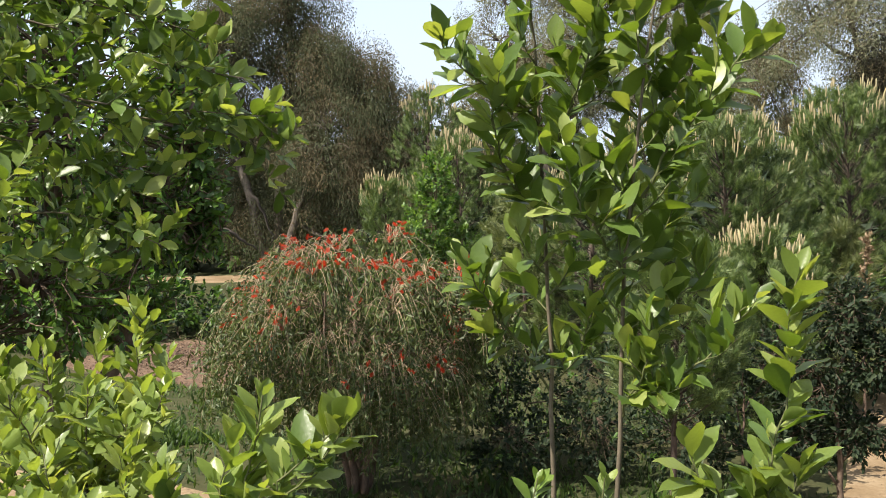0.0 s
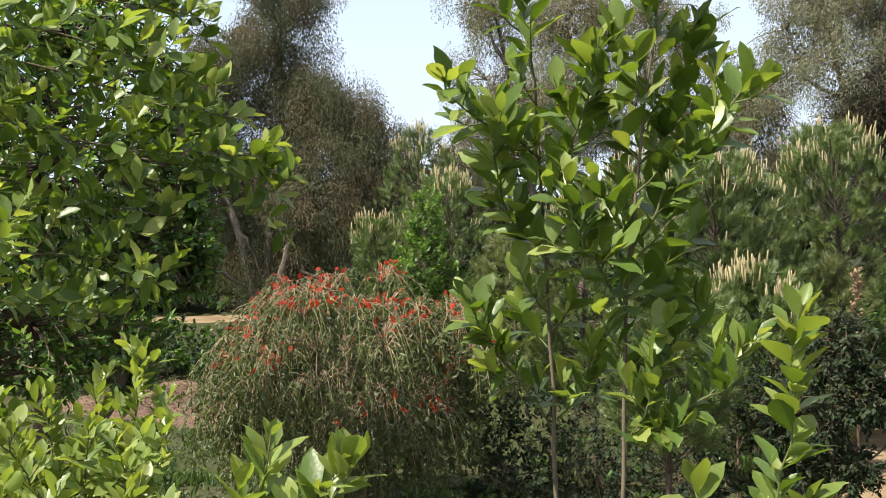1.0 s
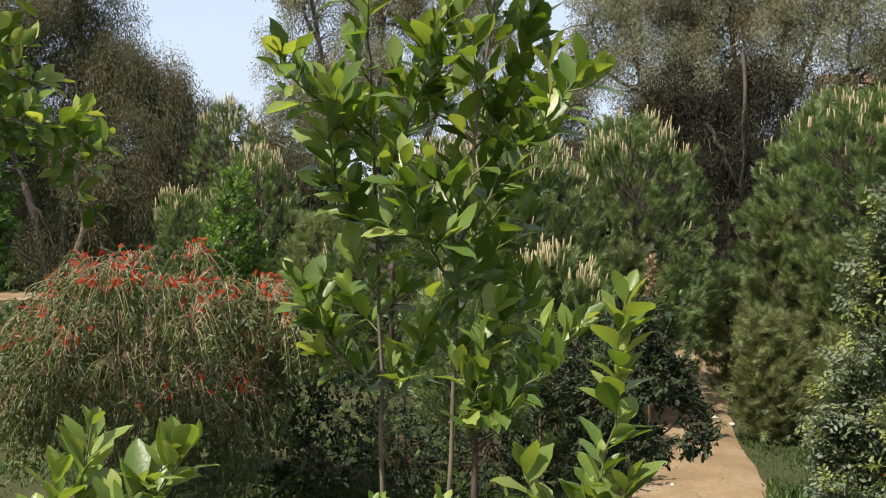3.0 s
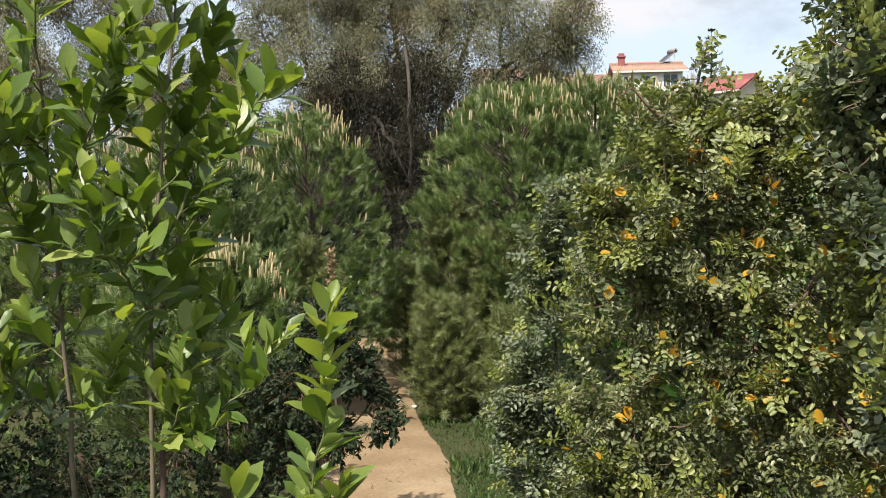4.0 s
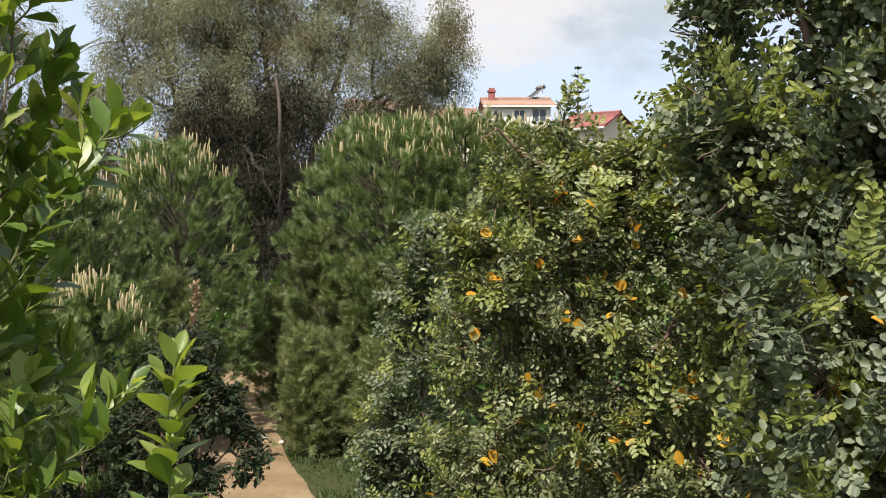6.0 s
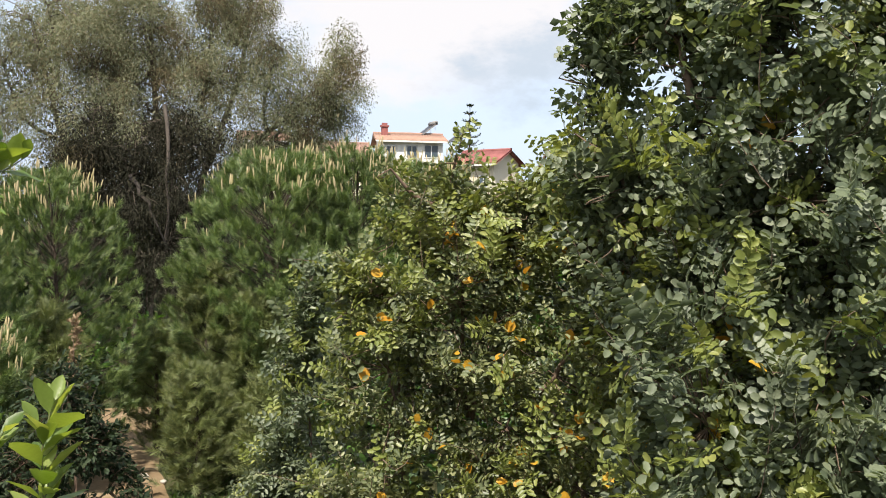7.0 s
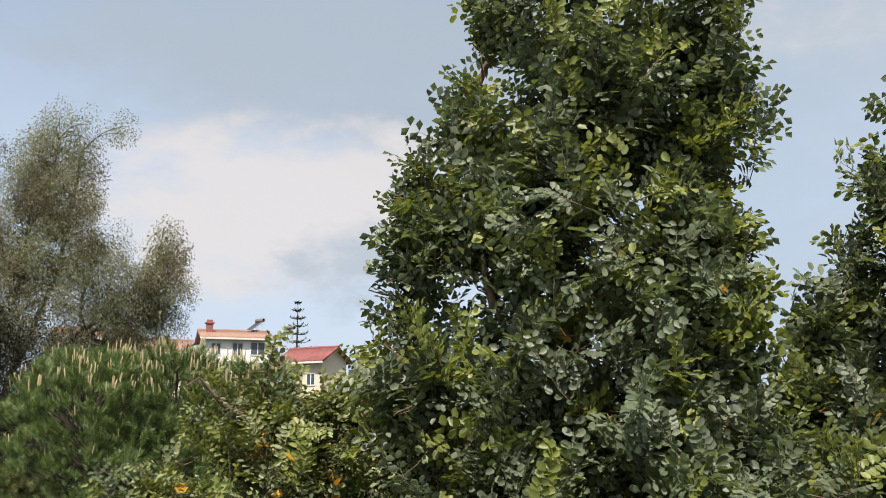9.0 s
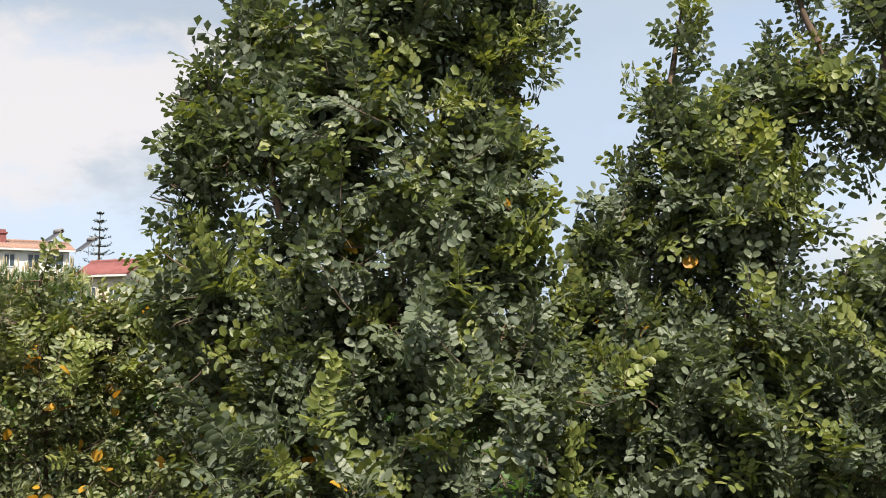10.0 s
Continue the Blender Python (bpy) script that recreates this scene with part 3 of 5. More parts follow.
def broadleaf(name, label, base, trunks, lobes, n_twigs, per_twig, twig_len, shapes, leaf_len, old, young, bark, seed, category="tree", lift=0.35,
              young_share=0.3, single=0, spread=0.9, inner=0.5, yellow=0, trunk_r=0.05, face=0.45, sprigs=0.0):
    """A tree of trunk, limbs, twigs and leaves; trunks: lines of points."""
    g = rand(seed)
    base = np.asarray(base, float)
    top = thing(name, base, label, category)
    wood_pts = []
    for line in trunks:
        line = curve(line, 12)
        line[1:-1] += g.normal(size=(10, 3)) * trunk_r * 0.5
        sc = Scatter()
        sc.tube(line, np.linspace(trunk_r, trunk_r * 0.16, 12), 8)
        part("trunk", sc.mesh("trunk", base), bark, top)
        wood_pts.append(line[3:])
    wood_pts = np.concatenate(wood_pts)
    for c, r in lobes:
        near = wood_pts[np.argmin(np.linalg.norm(wood_pts - (c - [0, 0, r[2] * 0.8]), axis=1))]
        end = c + np.array([0, 0, r[2] * 0.5])
        line = curve([near, (near + c) / 2 + g.normal(size=3) * 0.1 * r, end], 8)
        sc = Scatter()
        sc.tube(line, np.linspace(trunk_r * 0.45, trunk_r * 0.12, 8), 6)
        part("limb", sc.mesh("limb", base), bark, top)
        wood_pts = np.vstack([wood_pts, line])
    tips, outs = shell_points(g, lobes, n_twigs, inner)
    twigs = Scatter()
    P, D, U, S, Y = [], [], [], [], []
    for tip, out in zip(tips, outs):
        way = unit(out + np.array([0, 0, lift]) + g.normal(size=3) * 0.35)
        n = twig_len * g.uniform(0.6, 1.3)
        if g.random() < sprigs:
            tip = tip + way * n * g.uniform(0.4, 0.9)
            n *= 1.3
        start = tip - way * n
        near = wood_pts[np.argmin(np.linalg.norm(wood_pts - start, axis=1))]
        line = curve([near, start, tip], 7)
        thin = trunk_r * 0.10
        twigs.tube(line, np.linspace(thin, thin * 0.35, 7), 3)
        is_young = g.random() < young_share
        for k in range(per_twig):
            f = (k + g.random()) / per_twig
            p = start + (tip - start) * f
            fr = frames(way[None], g.normal(size=(1, 3)))[0]
            a = k * 2.4
            sp = spread * (1.15 - 0.6 * f) + g.uniform(-0.2, 0.2)
            d = way * math.cos(sp) + (fr[:, 0] * math.cos(a) + fr[:, 2] * math.sin(a)) * math.sin(sp)
            P.append(p)
            D.append(d + np.array([0, 0, 0.1]))
            fresh = is_young and f > 0.45
            U.append(np.array([0, 0, 0.8]) + out * (1.3 if fresh and sprigs else face) + g.normal(size=3) * 0.35)
            S.append(leaf_len * g.uniform(0.7, 1.2))
            Y.append(fresh)
    P, U, S, Y = np.array(P), np.array(U), np.array(S), np.array(Y, bool)
    turns = frames(unit(np.array(D)), U)
    part("twig_network", twigs.mesh("twigs", base), bark, top, kind="stuff")
    alone = np.zeros(len(P), bool)
    if single:
        alone[np.argsort(np.linalg.norm(P - np.array([0, 0, 5.0]), axis=1))[:single * 3:3]] = True
    dead = np.zeros(len(P), bool)
    if yellow:
        outer = np.argsort(np.linalg.norm(P - np.array([0, 0, 5.0]), axis=1))[:len(P) // 3]
        dead[g.choice(outer[~alone[outer]], yellow, replace=False)] = True
    for which, mat, kind in ((Y & ~dead, young, "young"), (~Y & ~dead, old, "old"), (dead, CAROB_YELLOW, "yellow")):
        k = np.where(which & alone)[0]
        if len(k):
            made = []
            for v, f in shapes:
                me = tri_mesh("leaf", v, f)
                me.materials.append(mat)
                made.append(me)
            leaf_objects(top, "leaf", made, P[k], turns[k], S[k], base)
        rest = np.where(which & ~alone)[0]
        if len(rest):
            sc = Scatter()
            use = [YELLOW_SHAPE] if kind == "yellow" else PLAIN_OF.get(id(shapes), shapes)
            if kind == "old" and (use is CAROB_PLAIN or use is CAROB_LARGE_PLAIN):
                reach = np.hypot(P[rest, 0], P[rest, 1])
                behind = rest[reach > np.quantile(reach, 0.55)]
                rest = rest[reach <= np.quantile(reach, 0.55)]
                for j, shape in enumerate(CAROB_COARSE):
                    m = behind[j::5]
                    sc.add(shape, P[m], turns[m], S[m])
            for j, shape in enumerate(use):
                m = rest[j::len(use)]
                sc.add(shape, P[m], turns[m], S[m])
            part("foliage" if kind != "yellow" else "yellow_foliage", sc.mesh("foliage", base), mat, top, "a few yellowed leaflets" if kind == "yellow" else "", kind="stuff")
    return top


PLAIN_OF = {id(CAROB_SHAPES): CAROB_PLAIN, id(CAROB_LARGE): CAROB_LARGE_PLAIN}
YELLOW_SHAPE = moved(leaf_shape([(0, 0.05), (0.25, 0.33), (0.62, 0.42), (0.9, 0.28), (1.0, 0.06)], 0.3, 0.1), (0, 0.3, 0), (0.4, 1, 0), (0, 0, 1), 0.62)


def eucalyptus(name, label, base, trunks, lobes, clumps, per, seed, leaf=EUC_LEAF, brown=0.3, trunk_r=0.22, leaf_len=0.125, droop=1.0, bare=(), density=1.0):
    """A tall gum: bare limbs and hanging sprays of lance leaves with gaps between."""
    g = rand(seed)
    base = np.asarray(base, float)
    top = thing(name, base, label, "tree")
    wood = []
    for line in trunks:
        line = curve(line, 16)
        line[1:] += np.cumsum(g.normal(size=(15, 3)) * 0.05, axis=0)
        sc = Scatter()
        sc.tube(line, np.linspace(trunk_r, trunk_r * 0.3, 16), 8)
        part("trunk", sc.mesh("trunk", base), EUC_BARK, top)
        wood.append(line[4:])
    wood = np.concatenate(wood)
    for c, r in lobes:
        near = wood[np.argmin(np.linalg.norm(wood - (c - [0, 0, r[2]]), axis=1))]
        line = curve([near, (near + c) / 2 + g.normal(size=3) * 0.15 * r, c + np.array([0, 0, r[2] * 0.6])], 10)
        sc = Scatter()
        sc.tube(line, np.linspace(trunk_r * 0.45, trunk_r * 0.1, 10), 6)
        part("limb", sc.mesh("limb", base), EUC_BARK, top)
        wood = np.vstack([wood, line])
    for line in bare:
        line = curve(line, 9)
        line[1:-1] += g.normal(size=(7, 3)) * 0.04
        sc = Scatter()
        sc.tube(line, np.linspace(0.08, 0.03, 9), 6)
        part("dead_limb", sc.mesh("limb", base), DEAD_WOOD, top, "pale bare dead limb")
    tips, outs = shell_points(g, lobes, int(clumps * 1.35), 0.3, 0.6)
    tips = tips + g.normal(size=tips.shape) * np.array([0.32, 0.32, 0.28])
    twigs, green, rusty = Scatter(), Scatter(), Scatter()
    for tip, out in zip(tips, outs):
        near = wood[np.argmin(np.linalg.norm(wood - tip, axis=1))]
        twigs.tube(curve([near, (near + tip) / 2 + np.array([0, 0, 0.25]), tip], 5), np.linspace(0.03, 0.010, 5), 3)
        size = g.uniform(0.45, 0.9)
        n = int(per * 6.6 * g.uniform(0.7, 1.2) * size)
        q = unit(g.normal(size=(n, 3))) * (g.random((n, 1)) ** 0.45) * size
        q[:, :2] *= 0.85
        q[:, 2] *= 0.7 + 0.35 * droop
        p = tip + q - np.array([0, 0, 0.3 * droop]) * (np.hypot(q[:, 0], q[:, 1])[:, None] / size) * size
        d = g.normal(size=(n, 3)) * 0.5 + np.array([0, 0, -0.85 * droop]) + unit(q) * 0.55
        turns = frames(unit(d), g.normal(size=(n, 3)) + unit(q) * 0.8)
        target = rusty if g.random() < brown else green
        target.add(SLIVER, p, turns, leaf_len * g.uniform(0.65, 1.25, n))
    for c, r in lobes:
        n = int(150 * r[0] * r[2] * density)
        p = c + unit(g.normal(size=(n, 3))) * r * (0.8 * g.random((n, 1)) ** 0.4)
        d = g.normal(size=(n, 3)) * 0.6 + np.array([0, 0, -0.7])
        green.add(SLIVER, p, frames(unit(d), g.normal(size=(n, 3))), g.uniform(0.2, 0.42, n))
    part("twig_network", twigs.mesh("twigs", base), EUC_BARK, top, kind="stuff")
    part("crown", green.mesh("crown", base), leaf, top, kind="stuff")
    if rusty.n:
        part("rusty_foliage", rusty.mesh("crown", base), EUC_BROWN, top, "older rusty brown hanging foliage", kind="stuff")
    return top


def pine(name, label, base, height, radius, low, tufts, seed, needle=None, candles=0.35, shoot_len=0.30, droop=0.0, trunk_r=0.10, shoots=7):
    """A young pine: boughs that end in groups of upright needle brushes, pale candles on the upper ones."""
    g = rand(seed)
    base = np.asarray(base, float)
    top = thing(name, base, label, "tree")
    sway = unit(g.normal(size=3) * [1, 1, 0]) * 0.05 * height
    axis = lambda f: base + np.array([0, 0, height * f]) + sway * f * f
    stem = np.array([axis(f) for f in np.linspace(0, 0.94, 10)])
    sc = Scatter()
    sc.tube(stem, np.linspace(trunk_r, trunk_r * 0.2, 10), 8)
    part("trunk", sc.mesh("trunk", base), PINE_BARK, top)
    wood, green = Scatter(), Scatter()
    cand_at, cand_way, cand_len = [], [], []
    forms = LOOSE_SHAPES if droop else PINE_SHAPES
    for i in range(tufts):
        h = ((i + g.random()) / tufts) ** 0.85
        f = low + (1 - low) * h
        wide = (0.62 + 0.38 * h / 0.38) if h < 0.38 else math.sqrt(max(0.0, 1 - ((h - 0.38) / 0.64) ** 2))
        a = i * 2.39996 + g.uniform(-0.35, 0.35)
        lump = 1 + 0.16 * math.sin(3 * a + seed) * math.sin(7 * h + seed) + 0.07 * math.sin(7 * a + 13 * h)
        inner = i % 4 == 0
        rho = radius * wide * lump * (g.uniform(0.25, 0.75) if inner else g.uniform(0.86, 1.03))
        out = np.array([math.cos(a), math.sin(a), 0])
        c = axis(f * 0.97) + out * rho
        foot = axis(max(0.04, f * 0.88 - 0.06))
        if i % 2 == 0:
            wood.tube(curve([foot, (foot + c) / 2 - np.array([0, 0, 0.07 * rho]), c], 5), np.linspace(0.014, 0.005, 5), 3)
        k = max(3, int(shoots * g.uniform(0.7, 1.3)))
        lean = out * (0.95 - 0.6 * h) + np.array([0, 0, 0.75 - droop])
        d = unit(lean + g.normal(size=(k, 3)) * (0.32 + 0.4 * droop))
        length = shoot_len * g.uniform(0.7, 1.15, k)
        p = c + g.normal(size=(k, 3)) * np.array([0.105, 0.105, 0.065]) * (shoot_len / 0.30) - d * length[:, None] * 0.35
        turns = frames(d, g.normal(size=(k, 3)))
        for j, shape in enumerate(forms):
            green.add(shape, p[j::4], turns[j::4], length[j::4])
        if candles and not inner and h > 0.5 and g.random() < candles * (0.16 if h < 0.70 else 0.30 if h < 0.84 else 1.0):
            for j in range(k):
                for _ in range(g.integers(0, 3) if h < 0.84 else g.integers(1, 4)):
                    cand_at.append(p[j] + d[j] * length[j] * 0.85 + g.normal(size=3) * 0.02)
                    cand_way.append(np.array([0, 0, 1.0]) + d[j] * 0.25 + g.normal(size=3) * 0.07)
                    cand_len.append(shoot_len * g.uniform(0.3, 0.75))
    part("bough_network", wood.mesh("boughs", base), PINE_BARK, top, kind="stuff")
    part("crown", green.mesh("crown", base), needle or PINE_NEEDLE, top, kind="stuff")
    if cand_at:
        pick = g.permutation(len(cand_at))[:260]
        leaf_objects(top, "candle", [candle_mesh()], np.array(cand_at)[pick], frames(unit(np.array(cand_way)[pick]), g.normal(size=(len(pick), 3))), np.array(cand_len)[pick], base)
    return top


CANDLE_MESHES = []


def candle_mesh():
    """A spring shoot one unit long along y, thickest below its blunt tip."""
    if not CANDLE_MESHES:
        sc = Scatter()
        sc.tube(np.array([(0, 0, 0), (0.005, 0.35, 0.0), (0.0, 0.8, 0.006), (0, 1.0, 0)]), (0.06, 0.075, 0.07, 0.02), 4)
        me = sc.mesh("candle")
        me.materials.append(CANDLE)
        CANDLE_MESHES.append(me)
    return CANDLE_MESHES[0]


def flower_shape():
    """A bottlebrush flower one unit long along y: a stalk set with fine threads."""
    v, f = [], []
    for i in range(44):
        t, a = i / 44, i * 2.4
        way = unit(np.array([math.cos(a), 0.25, math.sin(a)]))
        p = np.array([0, 0.08 + 0.88 * t, 0])
        side = unit(np.cross(way, [0, 1, 0.1])) * 0.05
        n = len(v)
        v += [p - side, p + side, p + way * 0.36 * (0.75 + 0.25 * math.sin(t * 3.1))]
        f.append((n, n + 1, n + 2))
    return np.array(v), np.array(f)


def bottlebrush(base, height, radius, seed):
    g = rand(seed)
    base = np.asarray(base, float)
    top = thing("weeping_bottlebrush", base, "weeping bottlebrush tree with drooping olive twigs and red flowers", "tree")
    heads = []
    for k in range(5):
        a = k * 1.26 + 0.4
        line = curve([base + [0.12 * math.cos(a), 0.12 * math.sin(a), 0], base + [0.35 * math.cos(a), 0.35 * math.sin(a), height * 0.35],
                      base + [0.75 * math.cos(a), 0.75 * math.sin(a), height * 0.72]], 10)
        line[1:-1] += g.normal(size=(8, 3)) * 0.04
        sc = Scatter()
        sc.tube(line, np.linspace(0.07, 0.025, 10), 7)
        part("trunk", sc.mesh("trunk", base), CAROB_BARK, top)
        heads.append(line[5:])
    heads = np.concatenate(heads)
    wood, leaf, limbs = Scatter(), Scatter(), Scatter()
    flowers = []
    nodes = 92
    for i in range(3, nodes):
        a, u = i * 2.4 + g.uniform(-0.3, 0.3), (i + 0.5) / nodes
        el = math.asin(max(-0.35, 1.0 - 1.40 * u))
        rr = (g.uniform(0.86, 1.03) + 0.09 * math.sin(3 * a + 5 * u)) * min(1.0, 0.86 + 0.5 * el) if i % 4 else g.uniform(0.4, 0.7)
        out = np.array([math.cos(a), math.sin(a), 0])
        node = base + out * radius * math.cos(el) * rr + np.array([0, 0, height * 0.55 + height * 0.43 * math.sin(el) * rr])
        near = heads[np.argmin(np.linalg.norm(heads - node, axis=1))]
        limbs.tube(curve([near, (near + node) / 2 + np.array([0, 0, 0.25]), node], 6), np.linspace(0.016, 0.006, 6), 3)
        bloom = g.random() < max(0.36, 0.5 + 0.6 * math.sin(el))
        for j in range(g.integers(19, 28)):
            b = g.uniform(0, 2 * math.pi)
            sway = unit(np.array([math.cos(b), math.sin(b), 0]) + out * 0.9) * g.uniform(0.2, 0.72)
            drop = g.uniform(0.15, 0.6) if el > 0 else g.uniform(0.3, 0.95)
            crest = node + sway * 0.55 + np.array([0, 0, g.uniform(0.10, 0.34)])
            down = node + sway * 1.1 - np.array([0, 0, drop * 0.4])
            tip = node + sway * 1.22 - np.array([0, 0, drop])
            if tip[2] < base[2] + 0.45:
                continue
            line = curve([node, crest, down, tip], 8)
            wood.tube(line, np.linspace(0.0048, 0.0014, 8), 3)
            n = int(15 + drop * 30)
            t = 0.36 + 0.64 * g.random(n) ** 0.8
            x = np.linspace(0, 1, 8)
            p = np.stack([np.interp(t, x, line[:, q]) for q in range(3)], 1)
            d = g.normal(size=(n, 3)) * 0.55 + np.array([0, 0, -0.7])
            leaf.add(NARROW, p, frames(unit(d), g.normal(size=(n, 3))), g.uniform(0.08, 0.13, n))
            if i % 4 and bloom and g.random() < 0.38 + 0.62 * max(0.0, math.sin(el)):
                s = g.integers(0, 4)
                flowers.append((line[s] + np.array([0, 0, 0.02]), line[s + 1] - line[s] + np.array([0, 0, 0.05]) + out * 0.05, g.uniform(0.08, 0.13)))
    part("branchwork", limbs.mesh("limbs", base), CAROB_BARK, top, kind="stuff")
    part("twig_network", wood.mesh("twigs", base), BRUSH_TWIG, top, "pale arching twigs", kind="stuff")
    part("foliage", leaf.mesh("foliage", base), BRUSH_LEAF, top, kind="stuff")
    me = tri_mesh("flower", *flower_shape())
    me.materials.append(BRUSH_RED)
    pos = np.array([f[0] for f in flowers])
    turns = frames(unit(np.array([f[1] for f in flowers])), g.normal(size=(len(flowers), 3)))
    leaf_objects(top, "flower", [me], pos, turns, np.array([f[2] for f in flowers]), base)
    return top


# ---- ground, paths ----
def make_ground():
    rings = np.concatenate([[0.0], np.geomspace(1.0, 70, 110), np.geomspace(76, 3500, 40)])
    sectors = 200
    v = [(0, 0, ground_z(0, 0))]
    for r in rings[1:]:
        for k in range(sectors):
            a = 2 * math.pi * k / sectors
            x, y = r * math.sin(a), r * math.cos(a)
            v.append((x, y, ground_z(x, y)))
    f = [(0, 1 + (k + 1) % sectors, 1 + k) for k in range(sectors)]
    for i in range(len(rings) - 2):
        for k in range(sectors):
            a, b = 1 + i * sectors + k, 1 + i * sectors + (k + 1) % sectors
            f += [(a, b, b + sectors), (a, b + sectors, a + sectors)]
    me = tri_mesh("ground", np.array(v), np.array(f))
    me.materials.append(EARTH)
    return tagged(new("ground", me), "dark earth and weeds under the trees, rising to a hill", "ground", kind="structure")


def strip(name, label, pts, half, material, seed, lift=0.03, category="path"):
    """A worn strip of ground with ragged edges along a line."""
    line = curve(pts, 90)
    way = unit(np.gradient(line, axis=0))
    side = np.stack([way[:, 1], -way[:, 0], 0 * way[:, 0]], 1)
    v, f, cols = [], [], 9
    for i in range(len(line)):
        for j in range(cols):
            s = -1 + 2 * j / (cols - 1)
            edge = half * (1 + 0.09 * noise.noise(Vector((i * 0.35, (s > 0) * 7.0, seed))) + 0.035 * noise.noise(Vector((i * 1.3, (s > 0) * 5.0, seed))))
            p = line[i] + side[i] * s * edge
            rut = 0.018 * noise.noise(Vector((p[0] * 0.9, p[1] * 0.9, seed)))
            v.append((p[0], p[1], ground_z(p[0], p[1]) + (lift + rut if 0 < j < cols - 1 else -0.03)))
    for i in range(len(line) - 1):
        for j in range(cols - 1):
            a = i * cols + j
            f += [(a, a + 1, a + cols + 1), (a, a + cols + 1, a + cols)]
    me = tri_mesh(name, np.array(v), np.array(f))
    me.materials.append(material)
    return tagged(new(name, me), label, category, kind="structure")


make_ground()
PATH_LINE = [polar(-34, 20), polar(-25, 17), polar(-16.5, 15.0), polar(-8, 12.0), polar(4, 11.0), polar(16, 11.6), polar(24.4, 13.6), polar(25.4, 17.0), polar(24.5, 21), polar(24.5, 26), polar(24.7, 31)]
FAR_LINE = [polar(-40, 48), polar(-24, 46.5), polar(-15, 45.5), polar(-10.2, 45)]
SOIL_LINE = [polar(-17.5, 28.5), polar(-15.5, 27), polar(-13.2, 26), polar(-9.5, 24.5)]
strip("path", "pale sandy earth footpath with dappled shade", PATH_LINE, 1.2, SAND, 1.0)
strip("far_track", "pale sandy track behind the trees", FAR_LINE, 1.7, SAND, 2.0)
strip("soil_bed", "bare brown mulched soil beside the grass", SOIL_LINE, 2.6, MULCH, 3.0, 0.02, "soil")


def grass(count, seed, span=(-27, 40), near=12.5, deep=22.0, gaps=-0.45, tall=1.0):
    g = rand(seed)
    az = g.uniform(span[0], span[1], count)
    r = near + deep * g.random(count) ** 1.3
    p = np.stack([r * np.sin(np.radians(az)), r * np.cos(np.radians(az))], 1)
    bare = [curve(l, 60)[:, :2] for l in (PATH_LINE, SOIL_LINE)]
    away = [np.min(np.linalg.norm(p[:, None] - b[None], axis=2), axis=1) for b in bare]
    patch = np.array([noise.noise(Vector((x * 0.5, y * 0.5, 3.0))) for x, y in p])
    keep = (away[0] > 1.02 + 0.3 * g.random(count)) & (away[1] > 2.3 + 0.6 * g.random(count)) & (patch > gaps + 0.5 * g.random(count))
    p, patch = p[keep], patch[keep]
    n = len(p)
    pos = np.array([(x, y, ground_z(x, y) - 0.01) for x, y in p])
    d = g.normal(size=(n, 3)) * 0.6 + np.array([0, 0, 1.0])
    sc = Scatter()
    turns, size = frames(unit(d), g.normal(size=(n, 3))), tall * g.uniform(0.04, 0.17, n) * (1 + 0.9 * patch)
    sc.add(NARROW, pos[::2], turns[::2], size[::2] * 1.5)
    sc.add(LANCE, pos[1::2], turns[1::2], size[1::2] * 0.7)
    me = sc.mesh("grass")
    me.materials.append(GRASS)
    tagged(new("grass", me), "green grass and low weeds in sun and shade", "grass", kind="stuff")


grass(50000, 5)
grass(16000, 6, (38, 98), 4.5, 12.0)
grass(46000, 7, (25, 38), 12.0, 9.0, -1.2, 0.55)
grass(9000, 9, (-19, -8), 18.5, 6.0)


def litter():
    """Dead leaves and bark chips on the soil bed and along the path."""
    g = rand(8)
    sc = Scatter()
    for line, half, count in ((SOIL_LINE, 2.5, 9000), (PATH_LINE, 1.35, 600)):
        c = curve(line, 200)
        p = c[g.integers(0, 200, count)][:, :2] + g.normal(size=(count, 2)) * half * 0.5
        pos = np.array([(x, y, ground_z(x, y) + 0.045) for x, y in p])
        d = g.normal(size=(count, 3)) * [1, 1, 0.3]
        sc.add(LANCE, pos, frames(unit(d), np.array([0, 0, 1.0]) + g.normal(size=(count, 3)) * 0.4), g.uniform(0.03, 0.11, count))
    me = sc.mesh("leaf_litter")
    me.materials.append(LITTER)
    tagged(new("leaf_litter", me), "brown dead leaves and bark chips on the ground", "litter", kind="stuff")


litter()


def pebbles():
    g = rand(9)
    for k, (az, r, s) in enumerate([(26.2, 22.3, 0.11), (27.2, 21.8, 0.07), (24.0, 16.8, 0.04)]):
        bm = bmesh.new()
        bmesh.ops.create_icosphere(bm, subdivisions=2, radius=s)
        for v in bm.verts:
            v.co *= 1 + 0.35 * noise.noise(v.co * 12 + Vector((k, 0, 0)))
            v.co.z *= 0.6
        me = bpy.data.meshes.new("stone")
        bm.to_mesh(me)
        bm.free()
        me.materials.append(STONE)
        ob = new("stone", me)
        ob.location = on_ground(az, r) + np.array([0, 0, s * 0.3 + 0.02])
        tagged(ob, "small pale stone lying on the sandy path", "stone", "stones on the path")


pebbles()

